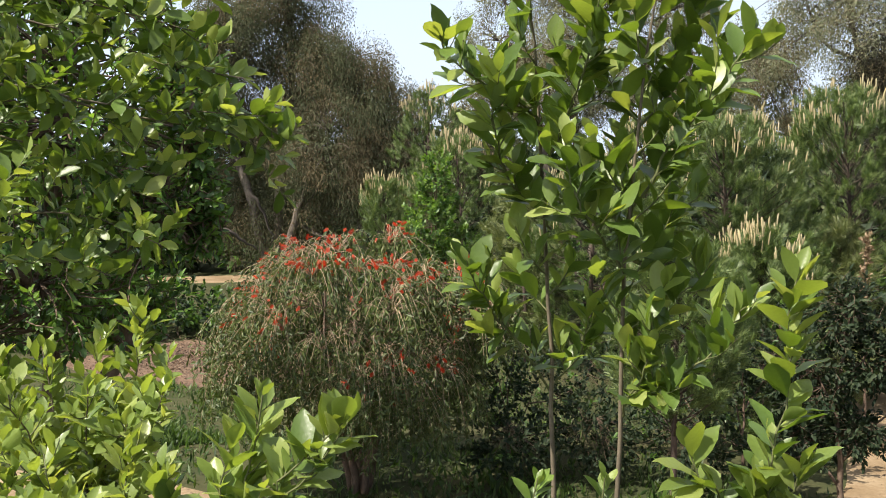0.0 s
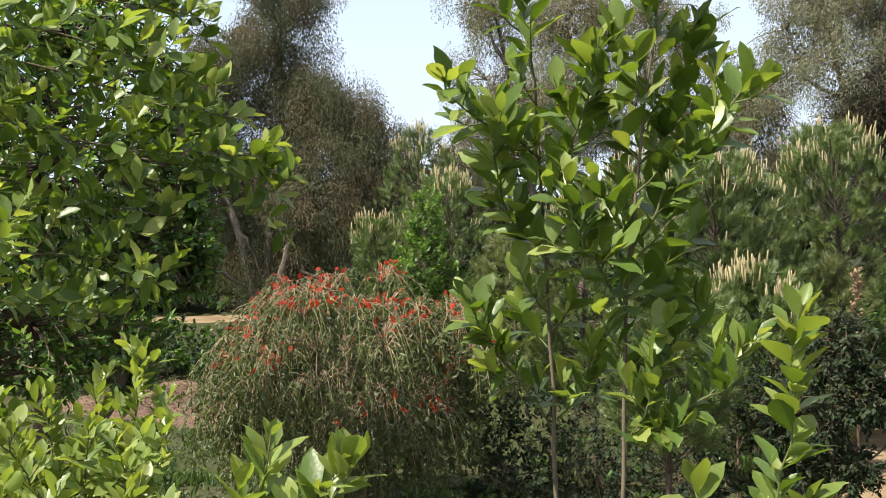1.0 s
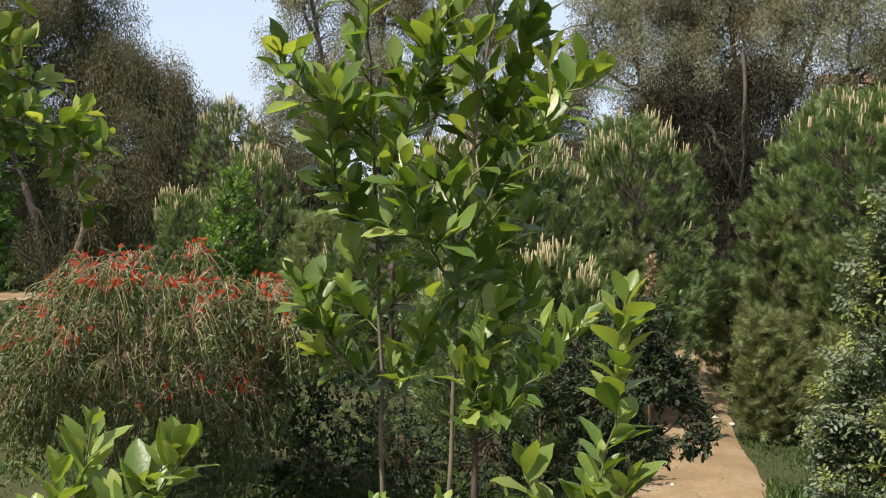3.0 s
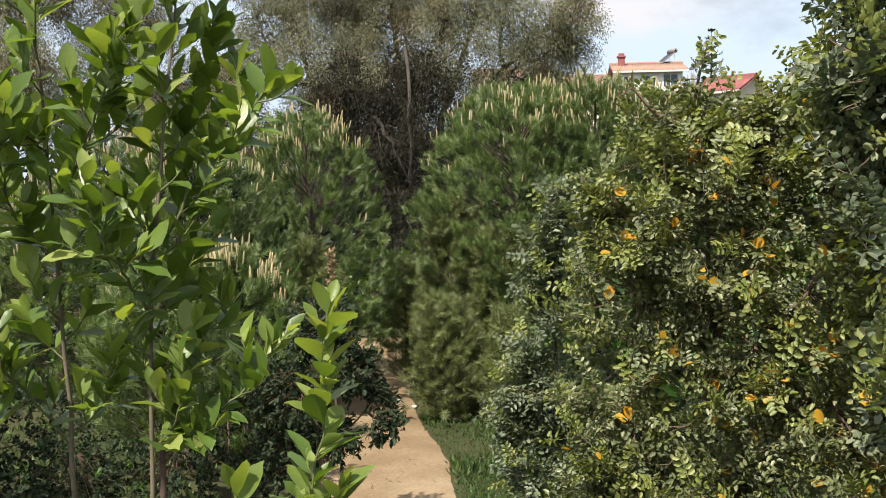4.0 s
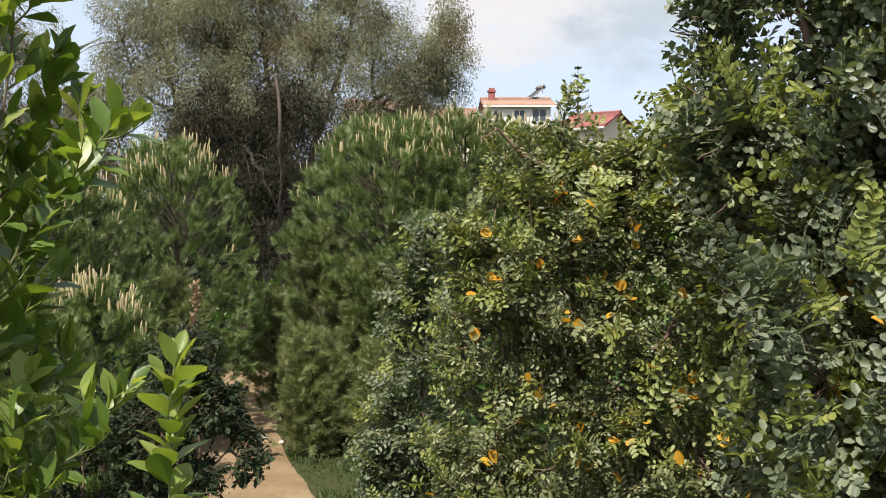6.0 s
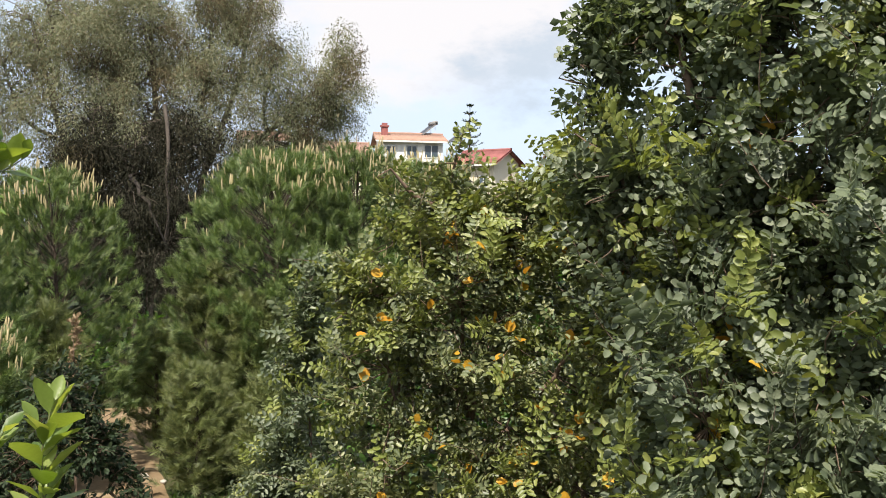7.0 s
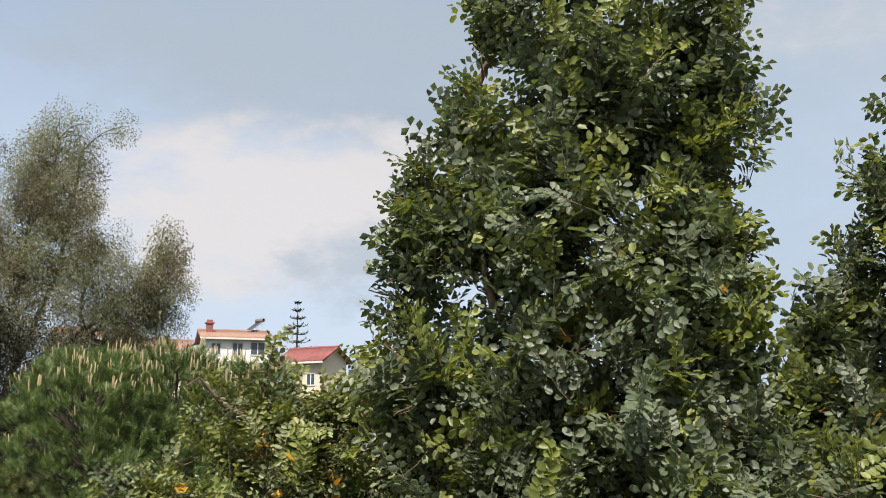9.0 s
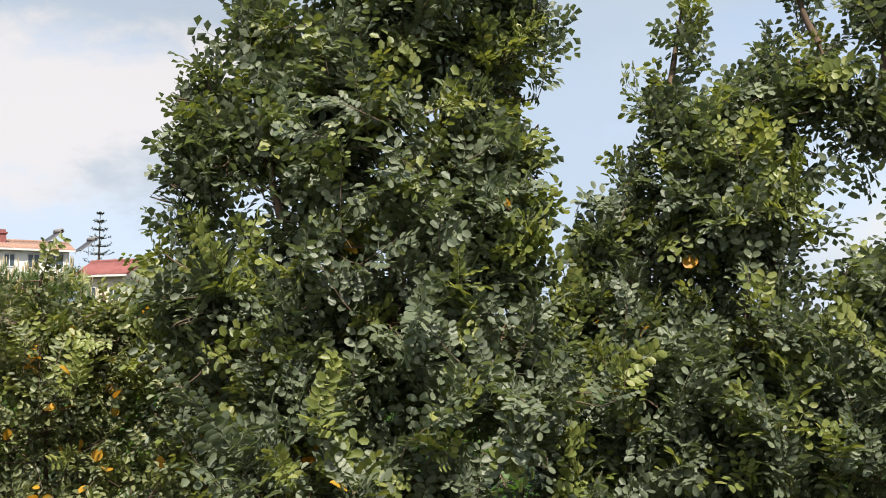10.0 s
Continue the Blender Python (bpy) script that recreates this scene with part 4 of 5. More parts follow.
# ---- far trees and hill ----
def far_woods():
    g = rand(31)
    sc = Scatter()
    for k in range(80):
        az = -48 + 90 * (k + g.random()) / 80
        r = g.uniform(48, 62)
        h = g.uniform(5.0, 8.0)
        b = on_ground(az, r)
        n = 260
        d = unit(g.normal(size=(n, 3)))
        p = b + np.array([0, 0, h * 0.5]) + d * np.array([2.2, 2.2, h * 0.55]) * (0.6 + 0.45 * g.random((n, 1)))
        sc.add(LANCE, p, frames(unit(g.normal(size=(n, 3)) + [0, 0, -0.5]), g.normal(size=(n, 3))), g.uniform(0.7, 1.2, n))
    me = sc.mesh("far_woods")
    me.materials.append(DARK_LEAF)
    tagged(new("far_woods", me), "dark far woodland behind the eucalyptus trees", "woods", kind="stuff")


far_woods()

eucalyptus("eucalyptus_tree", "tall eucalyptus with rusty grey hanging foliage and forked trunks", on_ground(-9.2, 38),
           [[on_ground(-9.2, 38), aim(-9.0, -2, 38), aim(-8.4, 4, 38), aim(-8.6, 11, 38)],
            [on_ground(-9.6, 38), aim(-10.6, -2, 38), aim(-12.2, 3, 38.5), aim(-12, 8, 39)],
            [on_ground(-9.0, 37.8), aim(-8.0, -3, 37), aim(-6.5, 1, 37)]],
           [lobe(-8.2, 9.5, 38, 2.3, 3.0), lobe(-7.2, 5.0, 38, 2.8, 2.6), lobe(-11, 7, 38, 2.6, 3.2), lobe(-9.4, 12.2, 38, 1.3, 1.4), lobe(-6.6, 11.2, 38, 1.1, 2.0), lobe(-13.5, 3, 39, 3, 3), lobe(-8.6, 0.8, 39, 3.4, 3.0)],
           360, 120, 41, EUC_SHADED, brown=0.33, droop=1.5,
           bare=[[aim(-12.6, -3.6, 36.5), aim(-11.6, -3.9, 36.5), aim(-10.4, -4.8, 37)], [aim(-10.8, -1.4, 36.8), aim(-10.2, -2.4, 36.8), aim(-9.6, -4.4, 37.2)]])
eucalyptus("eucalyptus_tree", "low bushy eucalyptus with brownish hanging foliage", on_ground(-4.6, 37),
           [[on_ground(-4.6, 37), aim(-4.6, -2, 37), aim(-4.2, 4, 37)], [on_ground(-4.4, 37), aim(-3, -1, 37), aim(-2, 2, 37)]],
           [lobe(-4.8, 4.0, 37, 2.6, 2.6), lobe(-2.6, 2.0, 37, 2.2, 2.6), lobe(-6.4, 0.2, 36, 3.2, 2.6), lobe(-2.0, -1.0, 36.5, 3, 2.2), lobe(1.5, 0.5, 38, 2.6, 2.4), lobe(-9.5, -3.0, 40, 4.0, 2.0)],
           320, 120, 42, EUC_SHADED, brown=0.35, droop=1.5)
eucalyptus("eucalyptus_tree", "tall eucalyptus with brownish grey crown seen against the sky", on_ground(7.5, 42),
           [[on_ground(7.5, 42), aim(7.4, 0, 42), aim(7.8, 9, 42)], [on_ground(7.2, 42), aim(5, 2, 42), aim(3.6, 9, 42)], [on_ground(7.8, 42), aim(10, 2, 42), aim(12.4, 8, 42)]],
           [lobe(3.4, 9.8, 42, 1.7, 2.4), lobe(8, 9.8, 42, 3.2, 2.6), lobe(12.6, 8.4, 42, 2.8, 3.0), lobe(7, 4.6, 42, 4.6, 3.4), lobe(3.2, 4.6, 42, 2.6, 3.2), lobe(14, 3, 42, 3.2, 3), lobe(17.6, 4.0, 43, 2.6, 3.6)],
           350, 120, 43, brown=0.4, droop=1.3)
eucalyptus("eucalyptus_tree", "large eucalyptus with silvery grey-green crown and leaning bare limbs", on_ground(26.4, 40),
           [[on_ground(27.0, 40), aim(27.2, 0, 40), aim(27.0, 6, 40), aim(26.5, 13, 40)], [on_ground(26.6, 40), aim(25.0, 1.0, 40), aim(22.6, 5, 40), aim(21, 11, 40)],
            [on_ground(27.0, 40.3), aim(29, 2, 40.5), aim(31, 8, 41), aim(32, 15, 41)], [aim(28, 0, 40.4), aim(31.5, 4, 41), aim(36.6, 9, 41)]],
           [lobe(21.3, 10.0, 40, 3.4, 2.9), lobe(25.6, 11.2, 40, 3.0, 3.2), lobe(30.8, 13.6, 40, 2.9, 3.6), lobe(33.2, 8.4, 40, 2.2, 3.0), lobe(36.5, 9.4, 40, 1.5, 2.6), lobe(36.2, 7.6, 40.5, 1.5, 1.8), lobe(23.6, 6.0, 40, 4.2, 3.4),
            lobe(28.6, 7.0, 40, 3.4, 3.4), lobe(19.2, 7.0, 40, 1.9, 2.6), lobe(26, 1.0, 42, 5.5, 3.4), lobe(33, 3.5, 41, 3.5, 3), lobe(30, 10.5, 40, 3, 3), lobe(35, 6.0, 41, 2.4, 2.4), lobe(24.5, 10, 41, 3, 3.5)],
           640, 105, 44, brown=0.22, trunk_r=0.19, leaf_len=0.13, density=0.7,
           bare=[[aim(24.4, 3.0, 38.6), aim(25.6, 1.5, 38.6), aim(27.2, -0.8, 39)], [aim(29.4, 4.6, 38.5), aim(28.4, 5.2, 38.8), aim(27.4, 5.0, 39.4)], [aim(27.4, 5.5, 38.6), aim(27.2, 2, 38.6), aim(27.3, -1, 38.8)]])

# Tree added to fill the shaded gap; the shade is in its leaf colour.
eucalyptus("eucalyptus_tree", "eucalyptus added between the pines, its near-black brown standing for shade", on_ground(25.8, 38),
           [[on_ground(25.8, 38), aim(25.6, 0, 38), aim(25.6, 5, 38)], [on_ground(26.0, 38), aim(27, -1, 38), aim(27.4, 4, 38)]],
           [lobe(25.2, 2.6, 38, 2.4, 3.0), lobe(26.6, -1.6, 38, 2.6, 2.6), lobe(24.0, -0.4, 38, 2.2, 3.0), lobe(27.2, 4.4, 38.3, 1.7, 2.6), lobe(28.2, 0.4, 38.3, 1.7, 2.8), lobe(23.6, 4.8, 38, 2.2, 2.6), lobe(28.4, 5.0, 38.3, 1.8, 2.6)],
           260, 60, 45, EUC_SHADE_BROWN, brown=0.0, trunk_r=0.10, leaf_len=0.13, density=1.6,
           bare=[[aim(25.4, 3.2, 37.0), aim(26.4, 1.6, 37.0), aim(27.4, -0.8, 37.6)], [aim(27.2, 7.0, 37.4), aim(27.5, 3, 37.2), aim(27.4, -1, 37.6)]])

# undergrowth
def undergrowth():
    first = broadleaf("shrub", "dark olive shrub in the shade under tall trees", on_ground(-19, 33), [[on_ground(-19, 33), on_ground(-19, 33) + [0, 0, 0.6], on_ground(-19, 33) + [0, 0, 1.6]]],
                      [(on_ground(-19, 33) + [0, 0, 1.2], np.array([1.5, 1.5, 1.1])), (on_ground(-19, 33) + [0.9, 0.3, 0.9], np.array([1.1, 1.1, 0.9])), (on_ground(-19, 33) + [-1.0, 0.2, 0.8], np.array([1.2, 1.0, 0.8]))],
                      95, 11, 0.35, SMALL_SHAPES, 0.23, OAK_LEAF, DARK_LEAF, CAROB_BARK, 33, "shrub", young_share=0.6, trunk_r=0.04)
    tagged(first, group="undergrowth shrubs")
    g = rand(34)
    for az, r in ((-7.6, 32), (-4.2, 31), (-1, 34), (2.5, 32), (5.6, 33), (9.0, 31), (12.2, 33), (15.6, 30), (18.5, 31), (21, 33), (23.4, 35), (25.6, 34.5), (28, 31), (30.5, 30), (-18, 31), (-22, 30), (24.6, 36.5), (-6, 29), (-20.6, 38), (-22, 36)):
        k = g.uniform(0.85, 1.35)
        copy_thing(first, Matrix.Translation(on_ground(az, r).tolist()) @ Matrix.Rotation(g.uniform(0, 6.2), 4, "Z") @ Matrix.Scale(k, 4))
    for az, r, k in ((-12.2, 30, 0.72), (-14.8, 30.5, 0.78), (-9.8, 29, 0.75), (-12, 49, 1.7), (-15.4, 49.5, 1.8), (-9, 49, 1.7), (-18.4, 49, 1.8)):
        copy_thing(first, Matrix.Translation(on_ground(az, r).tolist()) @ Matrix.Rotation(g.uniform(0, 6.2), 4, "Z") @ Matrix.Scale(k, 4))
    for k in range(11):
        az, r = 45.0 + 4.6 * k, 21.0 + 5.0 * (k % 3)
        copy_thing(first, Matrix.Translation(on_ground(az, r).tolist()) @ Matrix.Rotation(g.uniform(0, 6.2), 4, "Z") @ Matrix.Scale(g.uniform(1.7, 2.2), 4))


undergrowth()

# young pines
PINES = [  # bearing, distance, top angle, half width in degrees, low, tufts, olive, seed
    (15.6, 21.0, 2.8, 5.2, 0.10, 325, False, 51), (22.0, 23.0, 4.0, 4.6, 0.08, 312, False, 52), (12.8, 13.2, -3.6, 4.4, 0.46, 221, False, 53),
    (1.2, 28.0, 1.8, 3.0, 0.1, 156, False, 54), (-0.9, 33.0, 4.4, 2.5, 0.1, 143, False, 55), (4.6, 25.0, -1.6, 2.8, 0.08, 156, True, 56),
    (8.2, 24.0, 0.4, 3.8, 0.08, 208, False, 57), (-3.0, 29.0, -0.6, 2.0, 0.1, 104, False, 58), (17.6, 18.0, -3.6, 3.6, 0.08, 208, False, 59),
    (21.6, 21.0, -3.0, 2.0, 0.08, 117, True, 60), (33.2, 23.0, 5.3, 6.0, 0.12, 598, False, 61), (37.2, 22.6, 5.7, 4.8, 0.06, 390, False, 68), (29.4, 22.5, -0.8, 2.1, 0.06, 210, True, 62),
    (32.0, 21.5, -2.6, 1.9, 0.06, 190, True, 63), (26.9, 25.0, -4.2, 1.6, 0.05, 104, True, 64), (29.0, 20.6, -6.4, 2.0, 0.05, 125, True, 65),
    (41.0, 24.0, 5.0, 4.6, 0.08, 299, False, 66), (11.5, 30.0, 2.6, 3.0, 0.1, 143, False, 67), (32.6, 20.0, -7.2, 1.8, 0.05, 100, True, 69)]
for az, r, top_el, half, low, tufts, olive, seed in PINES:
    b = on_ground(az, r)
    pine("pine_tree", "young olive-green pine with soft drooping needles" if olive else "bushy young green pine with upright pale spring candles", b,
         5.0 + r * math.tan(radians(top_el)) - b[2] - 0.1, r * math.tan(radians(half)) - 0.15, low, tufts, seed, PINE_PALE if olive else PINE_NEEDLE,
         0.0 if olive else 0.8 if r > 16 else 0.05, 0.30 if olive else 0.31 if r > 16 else 0.22, droop=0.22 if olive else 0.0, trunk_r=0.075 if r > 16 else 0.055, shoots=7)


# houses on the hill
def box(bm, lo, hi, m=None):
    vs = [bm.verts.new((x, y, z)) for z in (lo[2], hi[2]) for y in (lo[1], hi[1]) for x in (lo[0], hi[0])]
    for q in ((0, 2, 3, 1), (4, 5, 7, 6), (0, 1, 5, 4), (2, 6, 7, 3), (0, 4, 6, 2), (1, 3, 7, 5)):
        bm.faces.new([vs[i] for i in q])
    if m is not None:
        bmesh.ops.transform(bm, matrix=m, verts=vs)
    return vs


def bm_part(name, bm, material, parent, label=""):
    bmesh.ops.recalc_face_normals(bm, faces=bm.faces)
    me = bpy.data.meshes.new(name)
    bm.to_mesh(me)
    bm.free()
    return part(name, me, material, parent, label)


def ribbed_slope(a, b, c, d, ribs=26, rise=0.05):
    """A tiled roof slope a-b (eave) to d-c (ridge), its tile rolls standing out."""
    a, b, c, d = (np.array(p, float) for p in (a, b, c, d))
    n = unit(np.cross(b - a, d - a))
    v, f = [], []
    cols = ribs * 4
    for i in range(cols + 1):
        t = i / cols
        h = n * rise * (0, 0.7, 1, 0.7)[i % 4]
        e, g = a + (b - a) * t + h, d + (c - d) * t + h
        v += [e, g, e - n * 0.14, g - n * 0.14]
    for i in range(cols):
        k = 4 * i
        for p, q in ((0, 1), (1, 3), (3, 2), (2, 0)):
            f += [(k + p, k + 4 + p, k + 4 + q), (k + p, k + 4 + q, k + q)]
    return np.array(v), np.array(f)


def house(name, label, az, r, turn, w, d, eave, rise, wall_mat, roof_mat, windows, base_z, chimney=None):
    """A plastered house with a gabled tile roof, its long side along x before the turn."""
    top = thing(name, polar(az, r, base_z), label, "house", "houses on the hill")
    top.rotation_euler = (0, 0, radians(turn))
    bm = bmesh.new()
    prof = [(-d / 2, -1.5), (d / 2, -1.5), (d / 2, eave), (0, eave + rise), (-d / 2, eave)]
    rows = [[bm.verts.new((x, y, z)) for y, z in prof] for x in (-w / 2, w / 2)]
    bm.faces.new(rows[0])
    bm.faces.new(rows[1][::-1])
    for i in range(5):
        bm.faces.new((rows[0][i], rows[0][(i + 1) % 5], rows[1][(i + 1) % 5], rows[1][i]))
    bm_part("wall", bm, wall_mat, top)
    o, k = 0.45, rise / (d / 2)
    z0, zt = eave - o * k + 0.1, eave + rise + 0.1
    for s in (-1, 1):
        v, f = ribbed_slope((-s * (w / 2 + o), s * -(d / 2 + o), z0), (s * (w / 2 + o), s * -(d / 2 + o), z0), (s * (w / 2 + o), 0, zt), (-s * (w / 2 + o), 0, zt))
        part("roof", tri_mesh("roof", v, f, False), roof_mat, top)
    sc = Scatter()
    sc.tube(np.array([(-w / 2 - o, 0, zt), (0, 0, zt + 0.02), (w / 2 + o, 0, zt)]), (0.13, 0.13, 0.13), 8)
    part("ridge", sc.mesh("ridge"), roof_mat, top)
    bm = bmesh.new()
    box(bm, (-w / 2 - o, -d / 2 - o - 0.1, z0 - 0.2), (w / 2 + o, -d / 2 - o + 0.02, z0 - 0.05))
    bm_part("gutter", bm, STEEL, top)
    for x, z, ww, hh in windows:
        bm = bmesh.new()
        for lo, hi in (((-ww / 2, -0.06, -hh / 2), (-ww / 2 + 0.09, 0.05, hh / 2)), ((ww / 2 - 0.09, -0.06, -hh / 2), (ww / 2, 0.05, hh / 2)), ((-0.04, -0.05, -hh / 2), (0.04, 0.05, hh / 2)),
                       ((-ww / 2 + 0.09, -0.06, hh / 2 - 0.09), (ww / 2 - 0.09, 0.05, hh / 2)), ((-ww / 2 + 0.09, -0.06, -hh / 2), (ww / 2 - 0.09, 0.05, -hh / 2 + 0.09))):
            box(bm, lo, hi)
        fr = bm_part("window", bm, STEEL, top, "pale framed window")
        fr.location = (x, -d / 2, z)
        bm = bmesh.new()
        box(bm, (-ww / 2 + 0.05, -0.03, -hh / 2 + 0.05), (ww / 2 - 0.05, -0.01, hh / 2 - 0.05))
        bm_part("pane", bm, GLASS, fr)
    if chimney:
        x, y, h = chimney
        bm = bmesh.new()
        zc = eave + rise - abs(y) * k
        box(bm, (x - 0.28, y - 0.28, zc - 0.3), (x + 0.28, y + 0.28, zc + h))
        box(bm, (x - 0.38, y - 0.38, zc + h), (x + 0.38, y + 0.38, zc + h + 0.12))
        box(bm, (x - 0.24, y - 0.24, zc + h + 0.12), (x + 0.24, y + 0.24, zc + h + 0.34))
        bm_part("chimney", bm, ROOF_RED, top)
    return top


def solar_heater(at, turn):
    top = thing("solar_water_heater", at, "rooftop solar water heater with tilted dark panel and tank", "solar heater", "solar heaters on the roofs")
    top.rotation_euler = (0, 0, radians(turn))
    top.scale = (0.72, 0.72, 0.72)
    m = Matrix.Translation((0, 0, 0.85)) @ Matrix.Rotation(radians(38), 4, "Y")
    bm = bmesh.new()
    box(bm, (-1.0, -1.0, -0.05), (1.0, 1.0, 0.05), m)
    bm_part("panel", bm, SOLAR, top)
    bm = bmesh.new()
    for y in (-1.06, 1.0):
        box(bm, (-1.05, y, -0.07), (1.05, y + 0.06, 0.07), m)
    for x in (-1.06, 1.0):
        box(bm, (x, -1.0, -0.07), (x + 0.06, 1.0, 0.07), m)
    bm_part("panel_frame", bm, TANK, top)
    sc = Scatter()
    sc.tube(np.array([(-0.95, -1.05, 1.75), (-0.95, -1.0, 1.75), (-0.95, 1.0, 1.75), (-0.95, 1.05, 1.75)]), (0.12, 0.29, 0.29, 0.12), 12)
    part("tank", sc.mesh("tank"), TANK, top)
    for x, y, z in ((-0.9, -0.8, 1.5), (-0.9, 0.8, 1.5), (0.75, -0.8, 0.35), (0.75, 0.8, 0.35)):
        sc = Scatter()
        sc.tube(np.array([(x, y, -0.25), (x, y, z)]), (0.03, 0.03), 6)
        part("leg", sc.mesh("leg"), STEEL, top)


house("house", "white two-storey house with orange tile roof and chimney", 40.6, 92.0, -41 + 6, 5.4, 7.0, 5.0, 0.8, PLASTER, ROOF_ORANGE,
      [(-1.8, 4.0, 0.9, 1.1), (0.0, 4.0, 1.0, 1.2), (1.7, 4.1, 1.3, 1.2), (-1.4, 1.4, 1.2, 1.3), (1.4, 1.4, 1.2, 1.3)], 8.3, (-2.2, -1.0, 0.8))
house("house", "cream house with dark red gabled tile roof", 45.0, 82.0, -45 - 38, 4.0, 3.2, 3.75, 0.9, CREAM, ROOF_RED, [(-1.0, 2.2, 0.9, 1.0), (1.0, 2.2, 0.9, 1.0)], 7.2)
house("house", "pale house with weathered orange roof behind the pines", 36.3, 98.0, -36, 6.5, 7.0, 4.6, 1.2, CREAM, ROOF_ORANGE, [(-1.5, 3.2, 1.2, 1.1), (1.5, 3.2, 1.2, 1.1)], 7.9)
house("house", "small house with orange roof behind the pines", 32.6, 97.0, -32, 4.0, 5.0, 5.0, 0.8, CREAM, ROOF_ORANGE, [(0, 3.6, 1.0, 1.0)], 8.6)
solar_heater(aim(41.6, 5.55, 92.5), 160)
solar_heater(aim(43.3, 5.2, 94.0), 160)


def norfolk_pine(base, height, seed):
    g = rand(seed)
    base = np.asarray(base, float)
    top = thing("norfolk_pine", base, "slender tiered dark conifer beside the houses", "tree")
    sc = Scatter()
    sc.tube(np.array([base, base + [0, 0, height * 0.5], base + [0, 0, height]]), (0.18, 0.11, 0.02), 7)
    part("trunk", sc.mesh("trunk", base), PINE_BARK, top)
    wood, needles = Scatter(), Scatter()
    for tier in range(11):
        f = 0.22 + 0.76 * tier / 10
        reach = 2.5 * (1 - f) ** 0.8 + 0.12
        for k in range(6):
            a = k * math.pi / 3 + tier * 0.5
            out = np.array([math.cos(a), math.sin(a), 0])
            s = base + [0, 0, height * f]
            line = curve([s, s + out * reach * 0.6, s + out * reach + np.array([0, 0, 0.22 * reach])], 6)
            wood.tube(line, np.linspace(0.035, 0.012, 6), 3)
            n = 26
            t = g.random(n)
            p = np.stack([np.interp(t, np.linspace(0, 1, 6), line[:, i]) for i in range(3)], 1)
            d = g.normal(size=(n, 3)) * 0.5 + out * 0.6 + np.array([0, 0, 0.5])
            needles.add(LANCE, p, frames(unit(d), g.normal(size=(n, 3))), g.uniform(0.16, 0.26, n))
    part("branch_network", wood.mesh("branches", base), PINE_BARK, top, kind="stuff")
    part("foliage", needles.mesh("foliage", base), DARK_LEAF, top, kind="stuff")


norfolk_pine(polar(44.05, 96.0, 7.9), 9.6, 71)

# ---- middle distance ----
bottlebrush(on_ground(-5.0, 15.2), 3.85, 1.95, 81)
broadleaf("broadleaf_tree", "slim young tree with fresh bright green leaves", on_ground(-0.4, 26), [[on_ground(-0.4, 26), aim(-0.4, -6, 26), aim(-0.4, 0, 26)]],
          [lobe(-0.4, -1.2, 26, 1.3, 2.2), lobe(-0.8, -3.6, 26, 2.0, 2.2), lobe(0.2, -5.8, 26, 2.2, 2.4)], 330, 16, 0.35, SMALL_SHAPES, 0.12, OAK_LEAF, BRIGHT_LEAF, CAROB_BARK, 82,
          lift=0.9, young_share=0.8)
broadleaf("broadleaf_tree", "large dense dark-green broadleaved tree with bright lit sprays", on_ground(-21.5, 11.5),
          [[on_ground(-21.5, 11.5), aim(-21.5, -8, 11.5), aim(-21, 4, 11.5)], [on_ground(-21.3, 11.4), aim(-18, -8, 11.3), aim(-16, 0, 11.3)]],
          [lobe(-20, 2, 11, 6.5, 6), lobe(-25, 7, 11.5, 7, 7), lobe(-15.4, -2.4, 11, 3.8, 3.6), lobe(-13.6, 0.6, 11, 2.4, 3.6), lobe(-13.4, -3.2, 11, 2.0, 2.2), lobe(-22, -6, 11, 7, 5), lobe(-14.2, 5, 11.5, 3.2, 3.6), lobe(-18, 9, 11.5, 4.5, 3.5),
           lobe(-17.6, -8, 11.5, 3.2, 3.0), lobe(-29, 0, 11, 6, 8)],
          1400, 14, 0.40, SMALL_SHAPES, 0.105, OAK_LEAF, BRIGHT_LEAF, CAROB_BARK, 83, lift=0.2, young_share=0.5, trunk_r=0.16)
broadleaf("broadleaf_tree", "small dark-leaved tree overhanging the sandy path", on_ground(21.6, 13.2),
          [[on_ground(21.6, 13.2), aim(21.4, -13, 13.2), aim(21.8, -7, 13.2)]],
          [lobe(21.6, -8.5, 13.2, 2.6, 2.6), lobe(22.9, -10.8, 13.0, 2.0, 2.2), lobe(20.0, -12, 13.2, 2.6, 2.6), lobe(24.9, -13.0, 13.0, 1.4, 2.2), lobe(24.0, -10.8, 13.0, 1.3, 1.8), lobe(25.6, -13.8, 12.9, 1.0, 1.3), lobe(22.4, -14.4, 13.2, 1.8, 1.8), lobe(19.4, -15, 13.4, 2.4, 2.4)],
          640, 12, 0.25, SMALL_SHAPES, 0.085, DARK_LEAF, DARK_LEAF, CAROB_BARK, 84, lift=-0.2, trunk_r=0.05)
